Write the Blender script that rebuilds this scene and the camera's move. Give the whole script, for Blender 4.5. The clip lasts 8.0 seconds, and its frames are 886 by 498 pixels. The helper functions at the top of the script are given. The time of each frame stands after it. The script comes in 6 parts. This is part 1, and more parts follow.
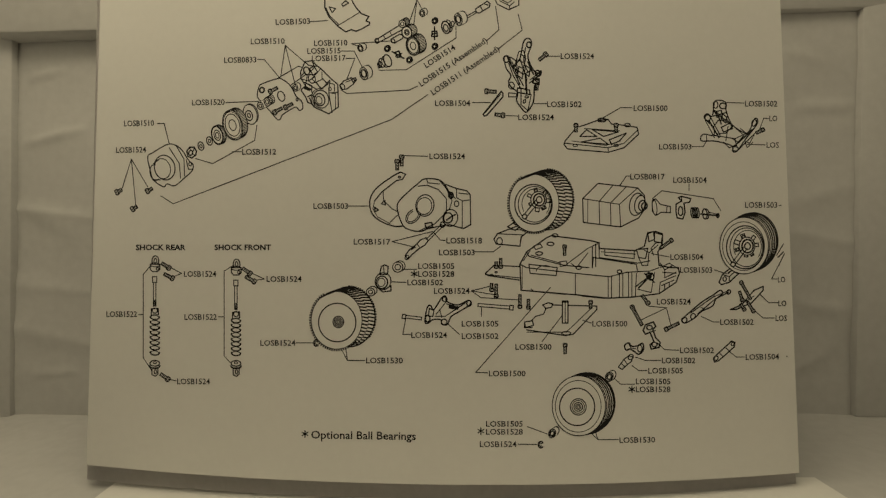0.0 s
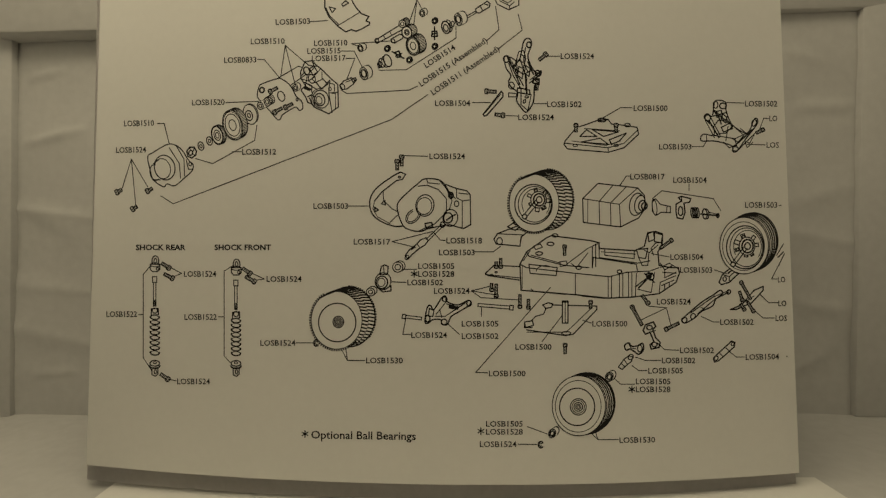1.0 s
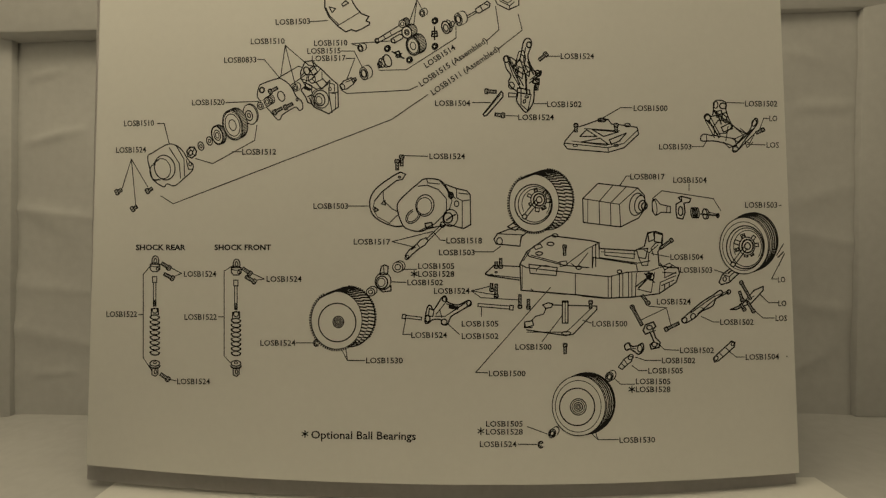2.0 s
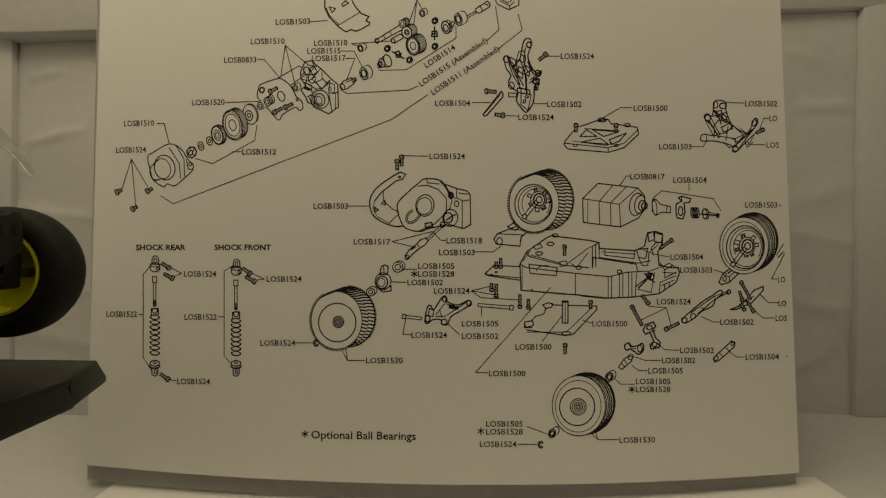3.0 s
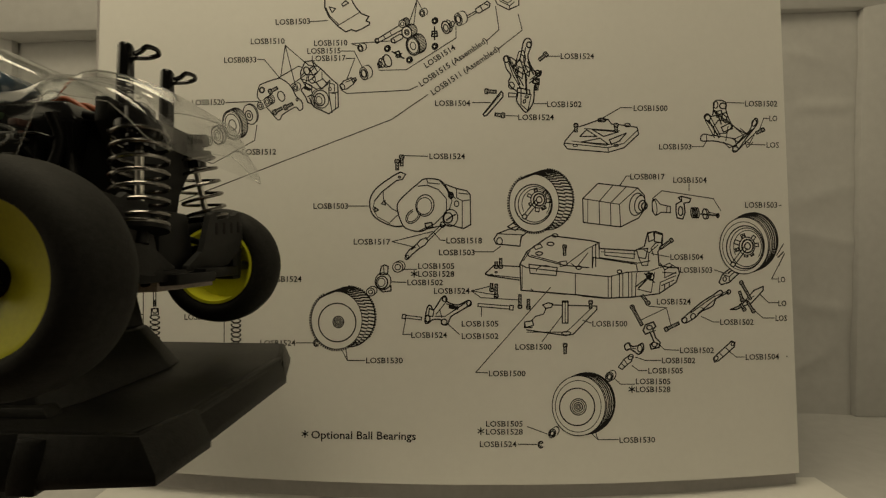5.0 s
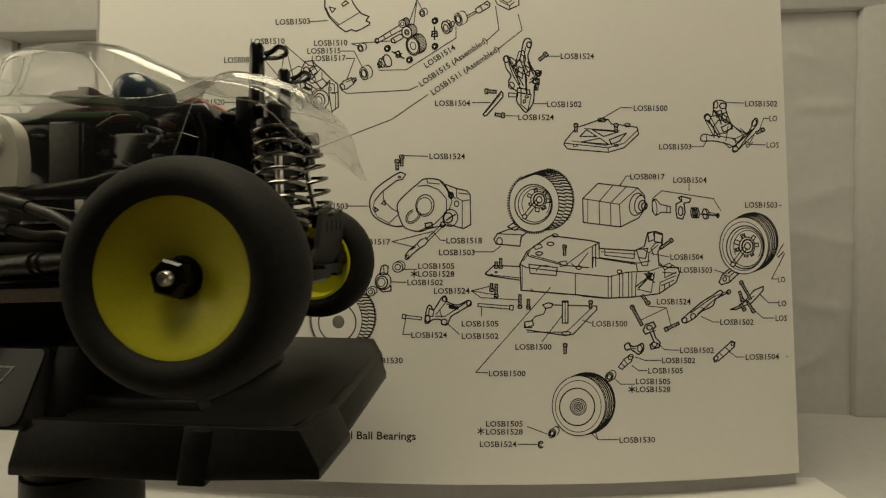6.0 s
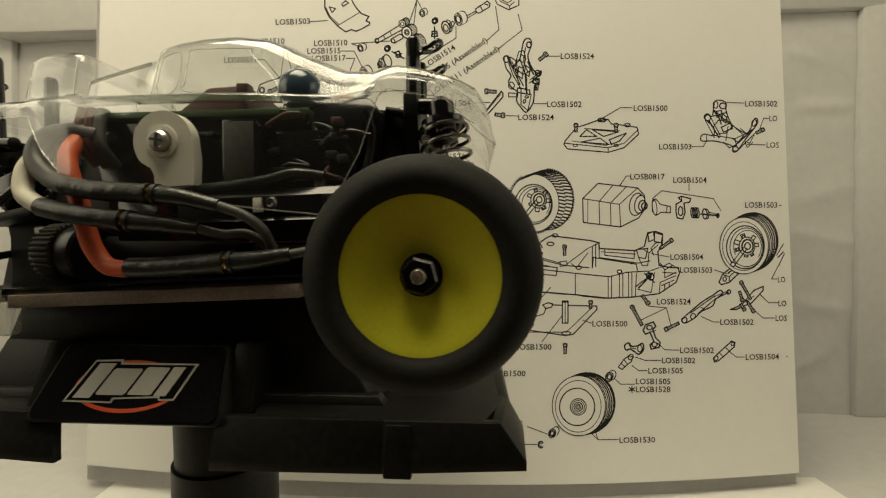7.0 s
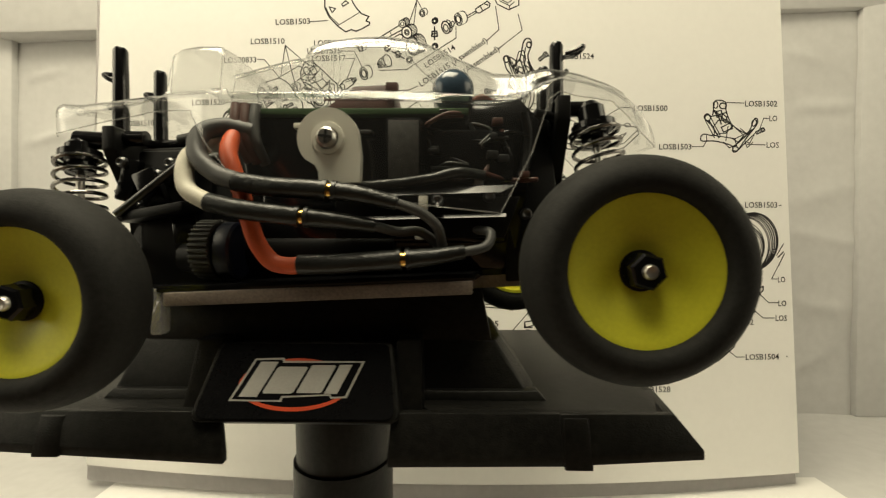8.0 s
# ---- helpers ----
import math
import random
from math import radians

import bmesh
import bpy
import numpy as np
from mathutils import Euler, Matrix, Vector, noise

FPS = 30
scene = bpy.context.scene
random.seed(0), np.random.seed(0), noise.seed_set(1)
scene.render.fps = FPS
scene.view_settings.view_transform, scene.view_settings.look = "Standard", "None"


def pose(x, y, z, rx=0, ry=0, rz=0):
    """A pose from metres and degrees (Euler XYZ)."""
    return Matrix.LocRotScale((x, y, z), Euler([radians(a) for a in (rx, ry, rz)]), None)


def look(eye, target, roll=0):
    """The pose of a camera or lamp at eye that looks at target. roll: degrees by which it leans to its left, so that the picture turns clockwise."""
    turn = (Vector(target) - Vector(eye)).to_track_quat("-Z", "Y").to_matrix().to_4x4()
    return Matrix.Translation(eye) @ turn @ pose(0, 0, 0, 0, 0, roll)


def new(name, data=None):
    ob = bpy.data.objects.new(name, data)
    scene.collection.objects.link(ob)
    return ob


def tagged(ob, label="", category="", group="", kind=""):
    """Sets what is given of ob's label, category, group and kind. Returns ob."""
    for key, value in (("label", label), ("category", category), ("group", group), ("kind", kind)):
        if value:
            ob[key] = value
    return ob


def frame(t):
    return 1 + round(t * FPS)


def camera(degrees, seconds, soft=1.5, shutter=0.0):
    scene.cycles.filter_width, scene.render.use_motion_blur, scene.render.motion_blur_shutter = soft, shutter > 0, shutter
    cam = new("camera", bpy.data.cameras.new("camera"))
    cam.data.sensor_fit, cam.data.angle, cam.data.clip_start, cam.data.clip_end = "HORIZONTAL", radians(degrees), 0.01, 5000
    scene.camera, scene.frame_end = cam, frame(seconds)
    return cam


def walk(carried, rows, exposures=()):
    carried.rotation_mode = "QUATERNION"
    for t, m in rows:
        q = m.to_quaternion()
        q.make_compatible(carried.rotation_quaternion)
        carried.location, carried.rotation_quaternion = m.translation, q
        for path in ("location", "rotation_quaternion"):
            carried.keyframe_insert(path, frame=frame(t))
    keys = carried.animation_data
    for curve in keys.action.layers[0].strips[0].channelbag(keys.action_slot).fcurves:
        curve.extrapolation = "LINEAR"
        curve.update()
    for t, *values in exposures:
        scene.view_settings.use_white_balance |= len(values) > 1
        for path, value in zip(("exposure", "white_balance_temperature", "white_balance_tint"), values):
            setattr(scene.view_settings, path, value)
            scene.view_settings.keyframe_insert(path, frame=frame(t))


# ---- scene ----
# camera on a small stand inside a white light tent, 94 mm above the tent's floor
EYE_Z = 0.094
cam = camera(92.5, 8.0, soft=1.25, shutter=0.3)
walk(cam, [(0.0, pose(0, 0, EYE_Z, 90, 0, 0)), (8.0, pose(0, 0, EYE_Z, 90, 0, 0))],
     exposures=[(0.0, 0.12, 6650, 10), (3.0, 0.06, 6700, 10), (4.6, 0.06, 6700, 10), (5.8, 0.48, 6450, 10), (6.5, 0.75, 6350, 10), (7.0, 1.03, 6300, 9), (7.5, 1.27, 6200, 9), (8.0, 1.58, 6150, 10)])

# ---- light: a warm lamp over the tent's open top, an added one inside each side, and a dim room round it
world = bpy.data.worlds.new("room")
scene.world = world
world.use_nodes = True
world.node_tree.nodes["Background"].inputs[0].default_value = (1.0, 0.86, 0.62, 1)
world.node_tree.nodes["Background"].inputs[1].default_value = 0.012


def area_lamp(name, eye, target, w, h, watts, colour):
    data = bpy.data.lights.new(name, "AREA")
    data.shape, data.size, data.size_y, data.energy, data.color = "RECTANGLE", w, h, watts, colour
    ob = new(name, data)
    ob.matrix_world = look(eye, target)
    return ob


WARM = (1.0, 0.875, 0.60)
area_lamp("tent_lamp", (-0.065, 0.04, 0.45), (0.0, 0.14, 0.08), 0.27, 0.19, 0.79, WARM)
# two unseen soft lamps, added inside the tent's sides to brighten beneath the stand
for side in (-1, 1):
    area_lamp("side_fill_lamp", (side * 0.300, 0.03, 0.20), (0.0, 0.13, 0.03), 0.20, 0.22, 0.115 if side > 0 else 0.135, WARM)


# ---- materials
def mat(name, colour, rough=0.6, metal=0.0, vary=0.12, scale=60.0, bump=0.0, bump_scale=900.0, spec=0.5):
    """A surface with two scales of tone and a fine relief; scales are per metre."""
    m = bpy.data.materials.new(name)
    m.use_nodes = True
    nt = m.node_tree
    b = nt.nodes["Principled BSDF"]
    b.inputs["Roughness"].default_value = rough
    b.inputs["Metallic"].default_value = metal
    b.inputs["Specular IOR Level"].default_value = spec
    tc = nt.nodes.new("ShaderNodeTexCoord")
    n1 = nt.nodes.new("ShaderNodeTexNoise")
    n1.inputs["Scale"].default_value, n1.inputs["Detail"].default_value = scale, 4
    n2 = nt.nodes.new("ShaderNodeTexNoise")
    n2.inputs["Scale"].default_value, n2.inputs["Detail"].default_value = scale * 14, 3
    add = nt.nodes.new("ShaderNodeMath")
    add.operation = "ADD"
    ramp = nt.nodes.new("ShaderNodeMapRange")
    ramp.inputs[1].default_value, ramp.inputs[2].default_value = 0.7, 1.3
    mix = nt.nodes.new("ShaderNodeMix")
    mix.data_type = "RGBA"
    lo = [c * (1 - vary) for c in colour]
    hi = [min(1, c * (1 + vary)) for c in colour]
    mix.inputs[6].default_value, mix.inputs[7].default_value = (*lo, 1), (*hi, 1)
    for n in (n1, n2):
        nt.links.new(tc.outputs["Object"], n.inputs["Vector"])
    nt.links.new(n1.outputs["Fac"], add.inputs[0])
    nt.links.new(n2.outputs["Fac"], add.inputs[1])
    nt.links.new(add.outputs[0], ramp.inputs[0])
    nt.links.new(ramp.outputs[0], mix.inputs[0])
    nt.links.new(mix.outputs[2], b.inputs["Base Color"])
    if bump:
        n3 = nt.nodes.new("ShaderNodeTexNoise")
        n3.inputs["Scale"].default_value, n3.inputs["Detail"].default_value = bump_scale, 4
        bp = nt.nodes.new("ShaderNodeBump")
        bp.inputs["Strength"].default_value, bp.inputs["Distance"].default_value = bump, 0.0005
        nt.links.new(tc.outputs["Object"], n3.inputs["Vector"])
        nt.links.new(n3.outputs["Fac"], bp.inputs["Height"])
        nt.links.new(bp.outputs[0], b.inputs["Normal"])
    return m


def clear_plastic(name, tint=(0.97, 0.975, 0.97), cloud=0.018):
    """Thin clear sheet: see-through, glossy by Fresnel, a little milky."""
    m = bpy.data.materials.new(name)
    m.use_nodes = True
    nt = m.node_tree
    nt.nodes.clear()
    out = nt.nodes.new("ShaderNodeOutputMaterial")
    tr = nt.nodes.new("ShaderNodeBsdfTransparent")
    tr.inputs[0].default_value = (*tint, 1)
    gl = nt.nodes.new("ShaderNodeBsdfGlossy")
    gl.inputs["Roughness"].default_value = 0.07
    df = nt.nodes.new("ShaderNodeBsdfDiffuse")
    df.inputs[0].default_value = (0.8, 0.8, 0.78, 1)
    fr = nt.nodes.new("ShaderNodeLayerWeight")
    fr.inputs["Blend"].default_value = 0.5
    pw, fac = nt.nodes.new("ShaderNodeMath"), nt.nodes.new("ShaderNodeMath")
    pw.operation, fac.operation = "POWER", "MULTIPLY_ADD"
    pw.inputs[1].default_value, fac.inputs[1].default_value, fac.inputs[2].default_value = 3.0, 1.0, 0.05
    nt.links.new(fr.outputs["Facing"], pw.inputs[0])
    nt.links.new(pw.outputs[0], fac.inputs[0])
    m1, m2 = nt.nodes.new("ShaderNodeMixShader"), nt.nodes.new("ShaderNodeMixShader")
    m1.inputs[0].default_value = cloud
    nt.links.new(tr.outputs[0], m1.inputs[1])
    nt.links.new(df.outputs[0], m1.inputs[2])
    nt.links.new(fac.outputs[0], m2.inputs[0])
    nt.links.new(m1.outputs[0], m2.inputs[1])
    nt.links.new(gl.outputs[0], m2.inputs[2])
    nt.links.new(m2.outputs[0], out.inputs[0])
    return m


PAPER = mat("paper", (0.80, 0.79, 0.76), 0.75, vary=0.015, scale=25, spec=0.2)
INK = mat("ink", (0.018, 0.017, 0.018), 0.6, vary=0.2, scale=400, spec=0.1)
CARD = mat("backing_card", (0.68, 0.66, 0.66), 0.8, vary=0.05, scale=30, spec=0.2)
FABRIC = mat("tent_fabric", (0.57, 0.565, 0.555), 0.9, vary=0.05, scale=14, bump=0.07, bump_scale=1500, spec=0.1)
ROOMWALL = mat("room_wall", (0.16, 0.15, 0.13), 0.9, vary=0.06, scale=3)
WOOD = mat("table_wood", (0.12, 0.075, 0.045), 0.5, vary=0.25, scale=8)
RUBBER = mat("tyre_rubber", (0.016, 0.016, 0.0148), 0.68, vary=0.3, scale=90, bump=0.12, bump_scale=2600, spec=0.15)
YELLOW = mat("yellow_nylon", (0.68, 0.67, 0.035), 0.42, vary=0.06, scale=120, bump=0.06)
BLACK = mat("black_nylon", (0.004, 0.004, 0.004), 0.45, vary=0.3, scale=140, bump=0.06, bump_scale=2600, spec=0.18)
DULL_BLACK = mat("dull_black", (0.016, 0.016, 0.0155), 0.6, vary=0.3, scale=140, bump=0.1, bump_scale=2600, spec=0.25)
GLOSSY_BLACK = mat("glossy_black", (0.006, 0.006, 0.0065), 0.16, vary=0.25, scale=200)
STAND_BLACK = mat("stand_black", (0.008, 0.0078, 0.0068), 0.42, vary=0.6, scale=60, bump=0.2, bump_scale=3200, spec=0.22)
STEEL = mat("steel", (0.66, 0.64, 0.60), 0.33, metal=1.0, vary=0.1, scale=300)
DARK_STEEL = mat("dark_steel", (0.12, 0.12, 0.12), 0.35, metal=1.0, vary=0.15, scale=300)
SPRING = mat("spring_steel", (0.22, 0.21, 0.20), 0.25, metal=1.0, vary=0.15, scale=300)
GOLD = mat("gold_plating", (0.85, 0.56, 0.16), 0.22, metal=1.0, vary=0.06, scale=300)
CHASSIS_EDGE = mat("chassis_edge", (0.20, 0.165, 0.14), 0.55, vary=0.3, scale=160, bump=0.2)
WHITE_NYLON = mat("white_nylon", (0.70, 0.68, 0.60), 0.5, vary=0.06, scale=200, bump=0.1)
WHITE_WIRE = mat("white_silicone", (0.66, 0.63, 0.52), 0.55, vary=0.08, scale=300, bump=0.1)
GREY_WIRE = mat("grey_silicone", (0.055, 0.055, 0.053), 0.5, vary=0.15, scale=300, bump=0.1)
RED_WIRE = mat("orange_red_silicone", (0.62, 0.10, 0.025), 0.5, vary=0.12, scale=300, bump=0.1)
HEATSHRINK = mat("heatshrink", (0.013, 0.014, 0.013), 0.36, vary=0.35, scale=250, bump=0.7, bump_scale=420, spec=0.45)
BURNT = mat("burnt_orange_sleeve", (0.30, 0.06, 0.015), 0.45, vary=0.15, scale=300)
BLUE = mat("blue_sleeve", (0.038, 0.058, 0.082), 0.18, vary=0.15, scale=300)
NAVY = mat("navy_anodised", (0.006, 0.008, 0.020), 0.35, vary=0.3, scale=200)
WORN_LABEL = mat("worn_label", (0.030, 0.029, 0.026), 0.55, vary=0.75, scale=900, bump=0.1)
GREEN = mat("circuit_board", (0.03, 0.07, 0.02), 0.45, vary=0.3, scale=300)
MAROON = mat("maroon_sleeve", (0.06, 0.018, 0.010), 0.5, vary=0.25, scale=250)
GREY_PLASTIC = mat("grey_plastic", (0.055, 0.055, 0.048), 0.6, vary=0.15, scale=300, bump=0.1, spec=0.3)
SILVER = mat("silver_print", (0.40, 0.39, 0.36), 0.4, vary=0.08, scale=200)
ORANGE_PRINT = mat("orange_print", (0.55, 0.07, 0.02), 0.4, vary=0.1, scale=200)
STICKER = mat("sticker_black", (0.006, 0.006, 0.0065), 0.15, vary=0.2, scale=200, spec=0.2)
CLEAR = clear_plastic("clear_polycarbonate")
# whiter mix that puts the glints of the shell's edges into the colour
MILKY_CLEAR = clear_plastic("milky_clear", (0.97, 0.97, 0.96), 0.22)


# ---- mesh helpers
def part(name, bm, material, parent=None, label="", smooth=35):
    me = bpy.data.meshes.new(name)
    bmesh.ops.recalc_face_normals(bm, faces=bm.faces[:])
    for f in bm.faces:
        f.smooth = True
    for e in bm.edges:
        if len(e.link_faces) == 2 and e.calc_face_angle(0) > radians(smooth):
            e.smooth = False
    bm.to_mesh(me)
    bm.free()
    me.materials.append(material)
    ob = new(name, me)
    ob.parent = parent
    if label:
        tagged(ob, label)
    return ob


def box(bm, lo, hi, bevel=0.0):
    vs = [bm.verts.new((x, y, z)) for x in (lo[0], hi[0]) for y in (lo[1], hi[1]) for z in (lo[2], hi[2])]
    fs = [bm.faces.new([vs[i] for i in q]) for q in ((0, 1, 3, 2), (4, 6, 7, 5), (0, 4, 5, 1), (2, 3, 7, 6), (0, 2, 6, 4), (1, 5, 7, 3))]
    if bevel:
        es = {e for f in fs for e in f.edges}
        bmesh.ops.bevel(bm, geom=list(es), offset=bevel, segments=2, affect="EDGES", profile=0.5)
    return bm


def slab(bm, lower, upper, bevel=0.0):
    """A solid between two outlines of equal count."""
    a, b = [bm.verts.new(p) for p in lower], [bm.verts.new(p) for p in upper]
    fs = [bm.faces.new(a), bm.faces.new(b)]
    n = len(a)
    fs += [bm.faces.new((a[i], a[(i + 1) % n], b[(i + 1) % n], b[i])) for i in range(n)]
    if bevel:
        es = {e for f in fs for e in f.edges}
        bmesh.ops.bevel(bm, geom=list(es), offset=bevel, segments=2, affect="EDGES", profile=0.5)
    return bm


def frame_of(d):
    d = Vector(d).normalized()
    u = d.orthogonal().normalized()
    return u, d.cross(u)


def rod(bm, a, b, r0, r1=None, n=16):
    a, b = Vector(a), Vector(b)
    r1 = r0 if r1 is None else r1
    u, w = frame_of(b - a)
    rings = []
    for p, r in ((a, r0), (b, r1)):
        rings.append([bm.verts.new(p + r * (math.cos(k * math.tau / n) * u + math.sin(k * math.tau / n) * w)) for k in range(n)])
    for k in range(n):
        bm.faces.new((rings[0][k], rings[0][(k + 1) % n], rings[1][(k + 1) % n], rings[1][k]))
    bm.faces.new(rings[0]), bm.faces.new(rings[1])
    return bm


def lathe(bm, centre, axis, profile, n=48, turn=0.0):
    """Turns (distance along the axis, radius) pairs round the axis."""
    c, d = Vector(centre), Vector(axis).normalized()
    u, w = frame_of(d)
    rings = []
    for s, r in profile:
        p = c + d * s
        if r < 1e-7:
            rings.append([bm.verts.new(p)])
        else:
            rings.append([bm.verts.new(p + r * (math.cos(turn + k * math.tau / n) * u + math.sin(turn + k * math.tau / n) * w)) for k in range(n)])
    for a, b in zip(rings, rings[1:]):
        for k in range(n):
            q = [a[k % len(a)], a[(k + 1) % len(a)], b[(k + 1) % len(b)], b[k % len(b)]]
            q = list(dict.fromkeys(q))
            if len(q) > 2:
                bm.faces.new(q)
    return bm


def spline(pts, steps=8):
    """Catmull-Rom points through pts."""
    ps = [Vector(p) for p in pts]
    ps = [2 * ps[0] - ps[1]] + ps + [2 * ps[-1] - ps[-2]]
    out = []
    for i in range(1, len(ps) - 2):
        a, b, c, d = ps[i - 1:i + 3]
        for k in range(steps):
            t = k / steps
            out.append(0.5 * (2 * b + (c - a) * t + (2 * a - 5 * b + 4 * c - d) * t * t + (3 * b - a - 3 * c + d) * t ** 3))
    return out + [ps[-2]]


def tube(bm, pts, r, n=10, steps=8, ends=None):
    """A round tube along a smooth line; ends: another radius at the last point."""
    line = spline(pts, steps) if steps else [Vector(p) for p in pts]
    u = None
    rings = []
    for i, p in enumerate(line):
        d = (line[min(i + 1, len(line) - 1)] - line[max(i - 1, 0)]).normalized()
        u = d.orthogonal().normalized() if u is None else (u - d * u.dot(d)).normalized()
        w = d.cross(u)
        k = i / (len(line) - 1)
        rr = r if ends is None else r + (ends - r) * k
        rings.append([bm.verts.new(p + rr * (math.cos(j * math.tau / n) * u + math.sin(j * math.tau / n) * w)) for j in range(n)])
    for a, b in zip(rings, rings[1:]):
        for j in range(n):
            bm.faces.new((a[j], a[(j + 1) % n], b[(j + 1) % n], b[j]))
    bm.faces.new(rings[0]), bm.faces.new(rings[-1])
    return bm


def sheet_mesh(bm, f, nx, ny):
    """A grid of nx by ny faces through f(s, t), s and t from 0 to 1."""
    vs = [[bm.verts.new(f(i / nx, j / ny)) for i in range(nx + 1)] for j in range(ny + 1)]
    for j in range(ny):
        for i in range(nx):
            bm.faces.new((vs[j][i], vs[j][i + 1], vs[j + 1][i + 1], vs[j + 1][i]))
    return vs


# ---- an unseen plain room and bench, added round the tent and dark to limit bounce
def room():
    bm = bmesh.new()
    for lo, hi in (((-1.5, 1.4, -0.75), (1.5, 1.5, 1.7)), ((-1.5, -1.5, -0.75), (1.5, -1.4, 1.7)), ((-1.5, -1.4, -0.75), (-1.4, 1.4, 1.7)), ((1.4, -1.4, -0.75), (1.5, 1.4, 1.7))):
        box(bm, lo, hi)
    tagged(part("wall_room", bm, ROOMWALL), "added unseen room walls, kept dark to limit bounced light", "wall", kind="structure")
    tagged(part("ceiling", box(bmesh.new(), (-1.5, -1.5, 1.7), (1.5, 1.5, 1.76)), ROOMWALL), "added unseen room ceiling, kept dark to limit bounced light", "ceiling", kind="structure")
    tagged(part("floor", box(bmesh.new(), (-1.5, -1.5, -0.82), (1.5, 1.5, -0.75)), WOOD), "added unseen dark floor of the room", "floor", kind="structure")
    tagged(part("floor_table", box(bmesh.new(), (-0.6, -0.45, -0.75), (0.6, 0.45, -0.005), 0.004), WOOD), "added unseen bench of dark wood under the light tent", "table", kind="structure")


def fabric_grid(f, nx, ny, amp, seed, stretch=(1, 1), creases=()):
    def g(s, t):
        p = Vector(f(s, t))
        q = Vector((p.x * stretch[0], seed, p.z * stretch[1]))
        warp = Vector((noise.noise(q * 5), 0, noise.noise(q * 5 + Vector((7, 2, 1))))) * 0.05
        d = noise.noise(q * 8) + 0.35 * noise.noise(q * 22)
        crease = 1 - abs(noise.noise((q + warp) * 11 + Vector((3, 1, 2)))) * 5
        d -= 0.55 * max(0.0, crease) ** 2
        fold = 0.0
        for x0, z0, x1, z1, deep, wide in creases:
            a, b = Vector((x0, z0)), Vector((x1, z1))
            k = max(0.0, min(1.0, (Vector((p.x, p.z)) - a).dot(b - a) / (b - a).length_squared))
            off = (Vector((p.x, p.z)) - a - (b - a) * k)
            fold += deep * math.sin(math.pi * (0.15 + 0.7 * k)) * math.exp(-(off.length / wide) ** 2)
        return p + Vector((0, amp * d - fold, 0))
    bm = bmesh.new()
    sheet_mesh(bm, g, nx, ny)
    return bm


def tent():
    """White fabric light tent: floor, back panel set back in a padded frame, two sides, open top under the lamp."""
    bm = bmesh.new()
    def floor(s, t):
        x, y = -0.31 + 0.62 * s, 0.03 + 0.24 * t
        lift = 0.0
        h = 0.0016 * (noise.noise(Vector((x * 14, y * 22, 0.3))) + 0.4 * noise.noise(Vector((x * 50, y * 40, 1.3)))) * min(1, max(0, (abs(x) - 0.15) / 0.05))
        return (x, y, min(lift, 0.008) + h - 0.001)
    sheet_mesh(bm, floor, 62, 40)
    tagged(part("floor_tent", bm, FABRIC), "white fabric floor of the light tent, softly creased", "tent floor", kind="structure")
    back = fabric_grid(lambda s, t: (-0.262 + 0.524 * s, 0.2445, -0.004 + 0.25 * t), 190, 130, 0.0022, 4.1, (0.5, 1.6),
                       [(-0.238, 0.192, -0.221, 0.197, 0.0011, 0.0022), (-0.239, 0.155, -0.211, 0.163, 0.0014, 0.0026), (-0.232, 0.022, -0.212, 0.024, 0.0010, 0.0020), (-0.236, 0.115, -0.214, 0.104, 0.0012, 0.0060),
                        (0.199, 0.208, 0.217, 0.202, 0.0012, 0.0030), (0.205, 0.176, 0.238, 0.177, 0.0013, 0.0040), (0.203, 0.120, 0.236, 0.132, 0.0012, 0.0060), (0.206, 0.062, 0.232, 0.058, 0.0011, 0.0040)])
    tagged(part("wall_back", back, FABRIC), "creased white fabric back panel of the light tent", "tent wall", kind="structure")
    # padded frame round the panel, its inner edges leaning a little inwards towards the floor
    for side in (-1, 1):
        top_in, low_in = (0.2440, 0.2456) if side < 0 else (0.2396, 0.2338)
        a = [(side * low_in, 0.2405, -0.002), (side * 0.312, 0.237, -0.002), (side * 0.312, 0.262, -0.002), (side * (low_in + 0.004), 0.262, -0.002)]
        b = [(side * top_in, 0.2405, 0.30), (side * 0.312, 0.237, 0.30), (side * 0.312, 0.262, 0.30), (side * (top_in + 0.004), 0.262, 0.30)]
        tagged(part("wall_frame_side", slab(bmesh.new(), a, b, 0.002), FABRIC), "white padded fabric frame beside the tent's back panel", "tent frame", kind="structure")
    rail = slab(bmesh.new(), [(-0.25, 0.2330, 0.2125), (-0.25, 0.262, 0.2125), (-0.25, 0.262, 0.31), (-0.25, 0.2330, 0.31)],
                [(0.26, 0.2400, 0.2315), (0.26, 0.262, 0.2335), (0.26, 0.262, 0.31), (0.26, 0.2400, 0.31)], 0.002)
    tagged(part("wall_frame_top", rail, FABRIC), "white padded fabric rail above the tent's back panel", "tent frame", kind="structure")
    for side, name in ((-1, "wall_west"), (1, "wall_east")):
        tagged(part(name, box(bmesh.new(), (min(side * 0.312, side * 0.320), 0.03, -0.002), (max(side * 0.312, side * 0.320), 0.27, 0.45)), FABRIC),
               "white fabric side of the light tent", "tent wall", kind="structure")
    tagged(part("wall_high", box(bmesh.new(), (-0.312, 0.262, 0.25), (0.312, 0.270, 0.45)), FABRIC), "white fabric upper back of the light tent", "tent wall", kind="structure")


room()
tent()

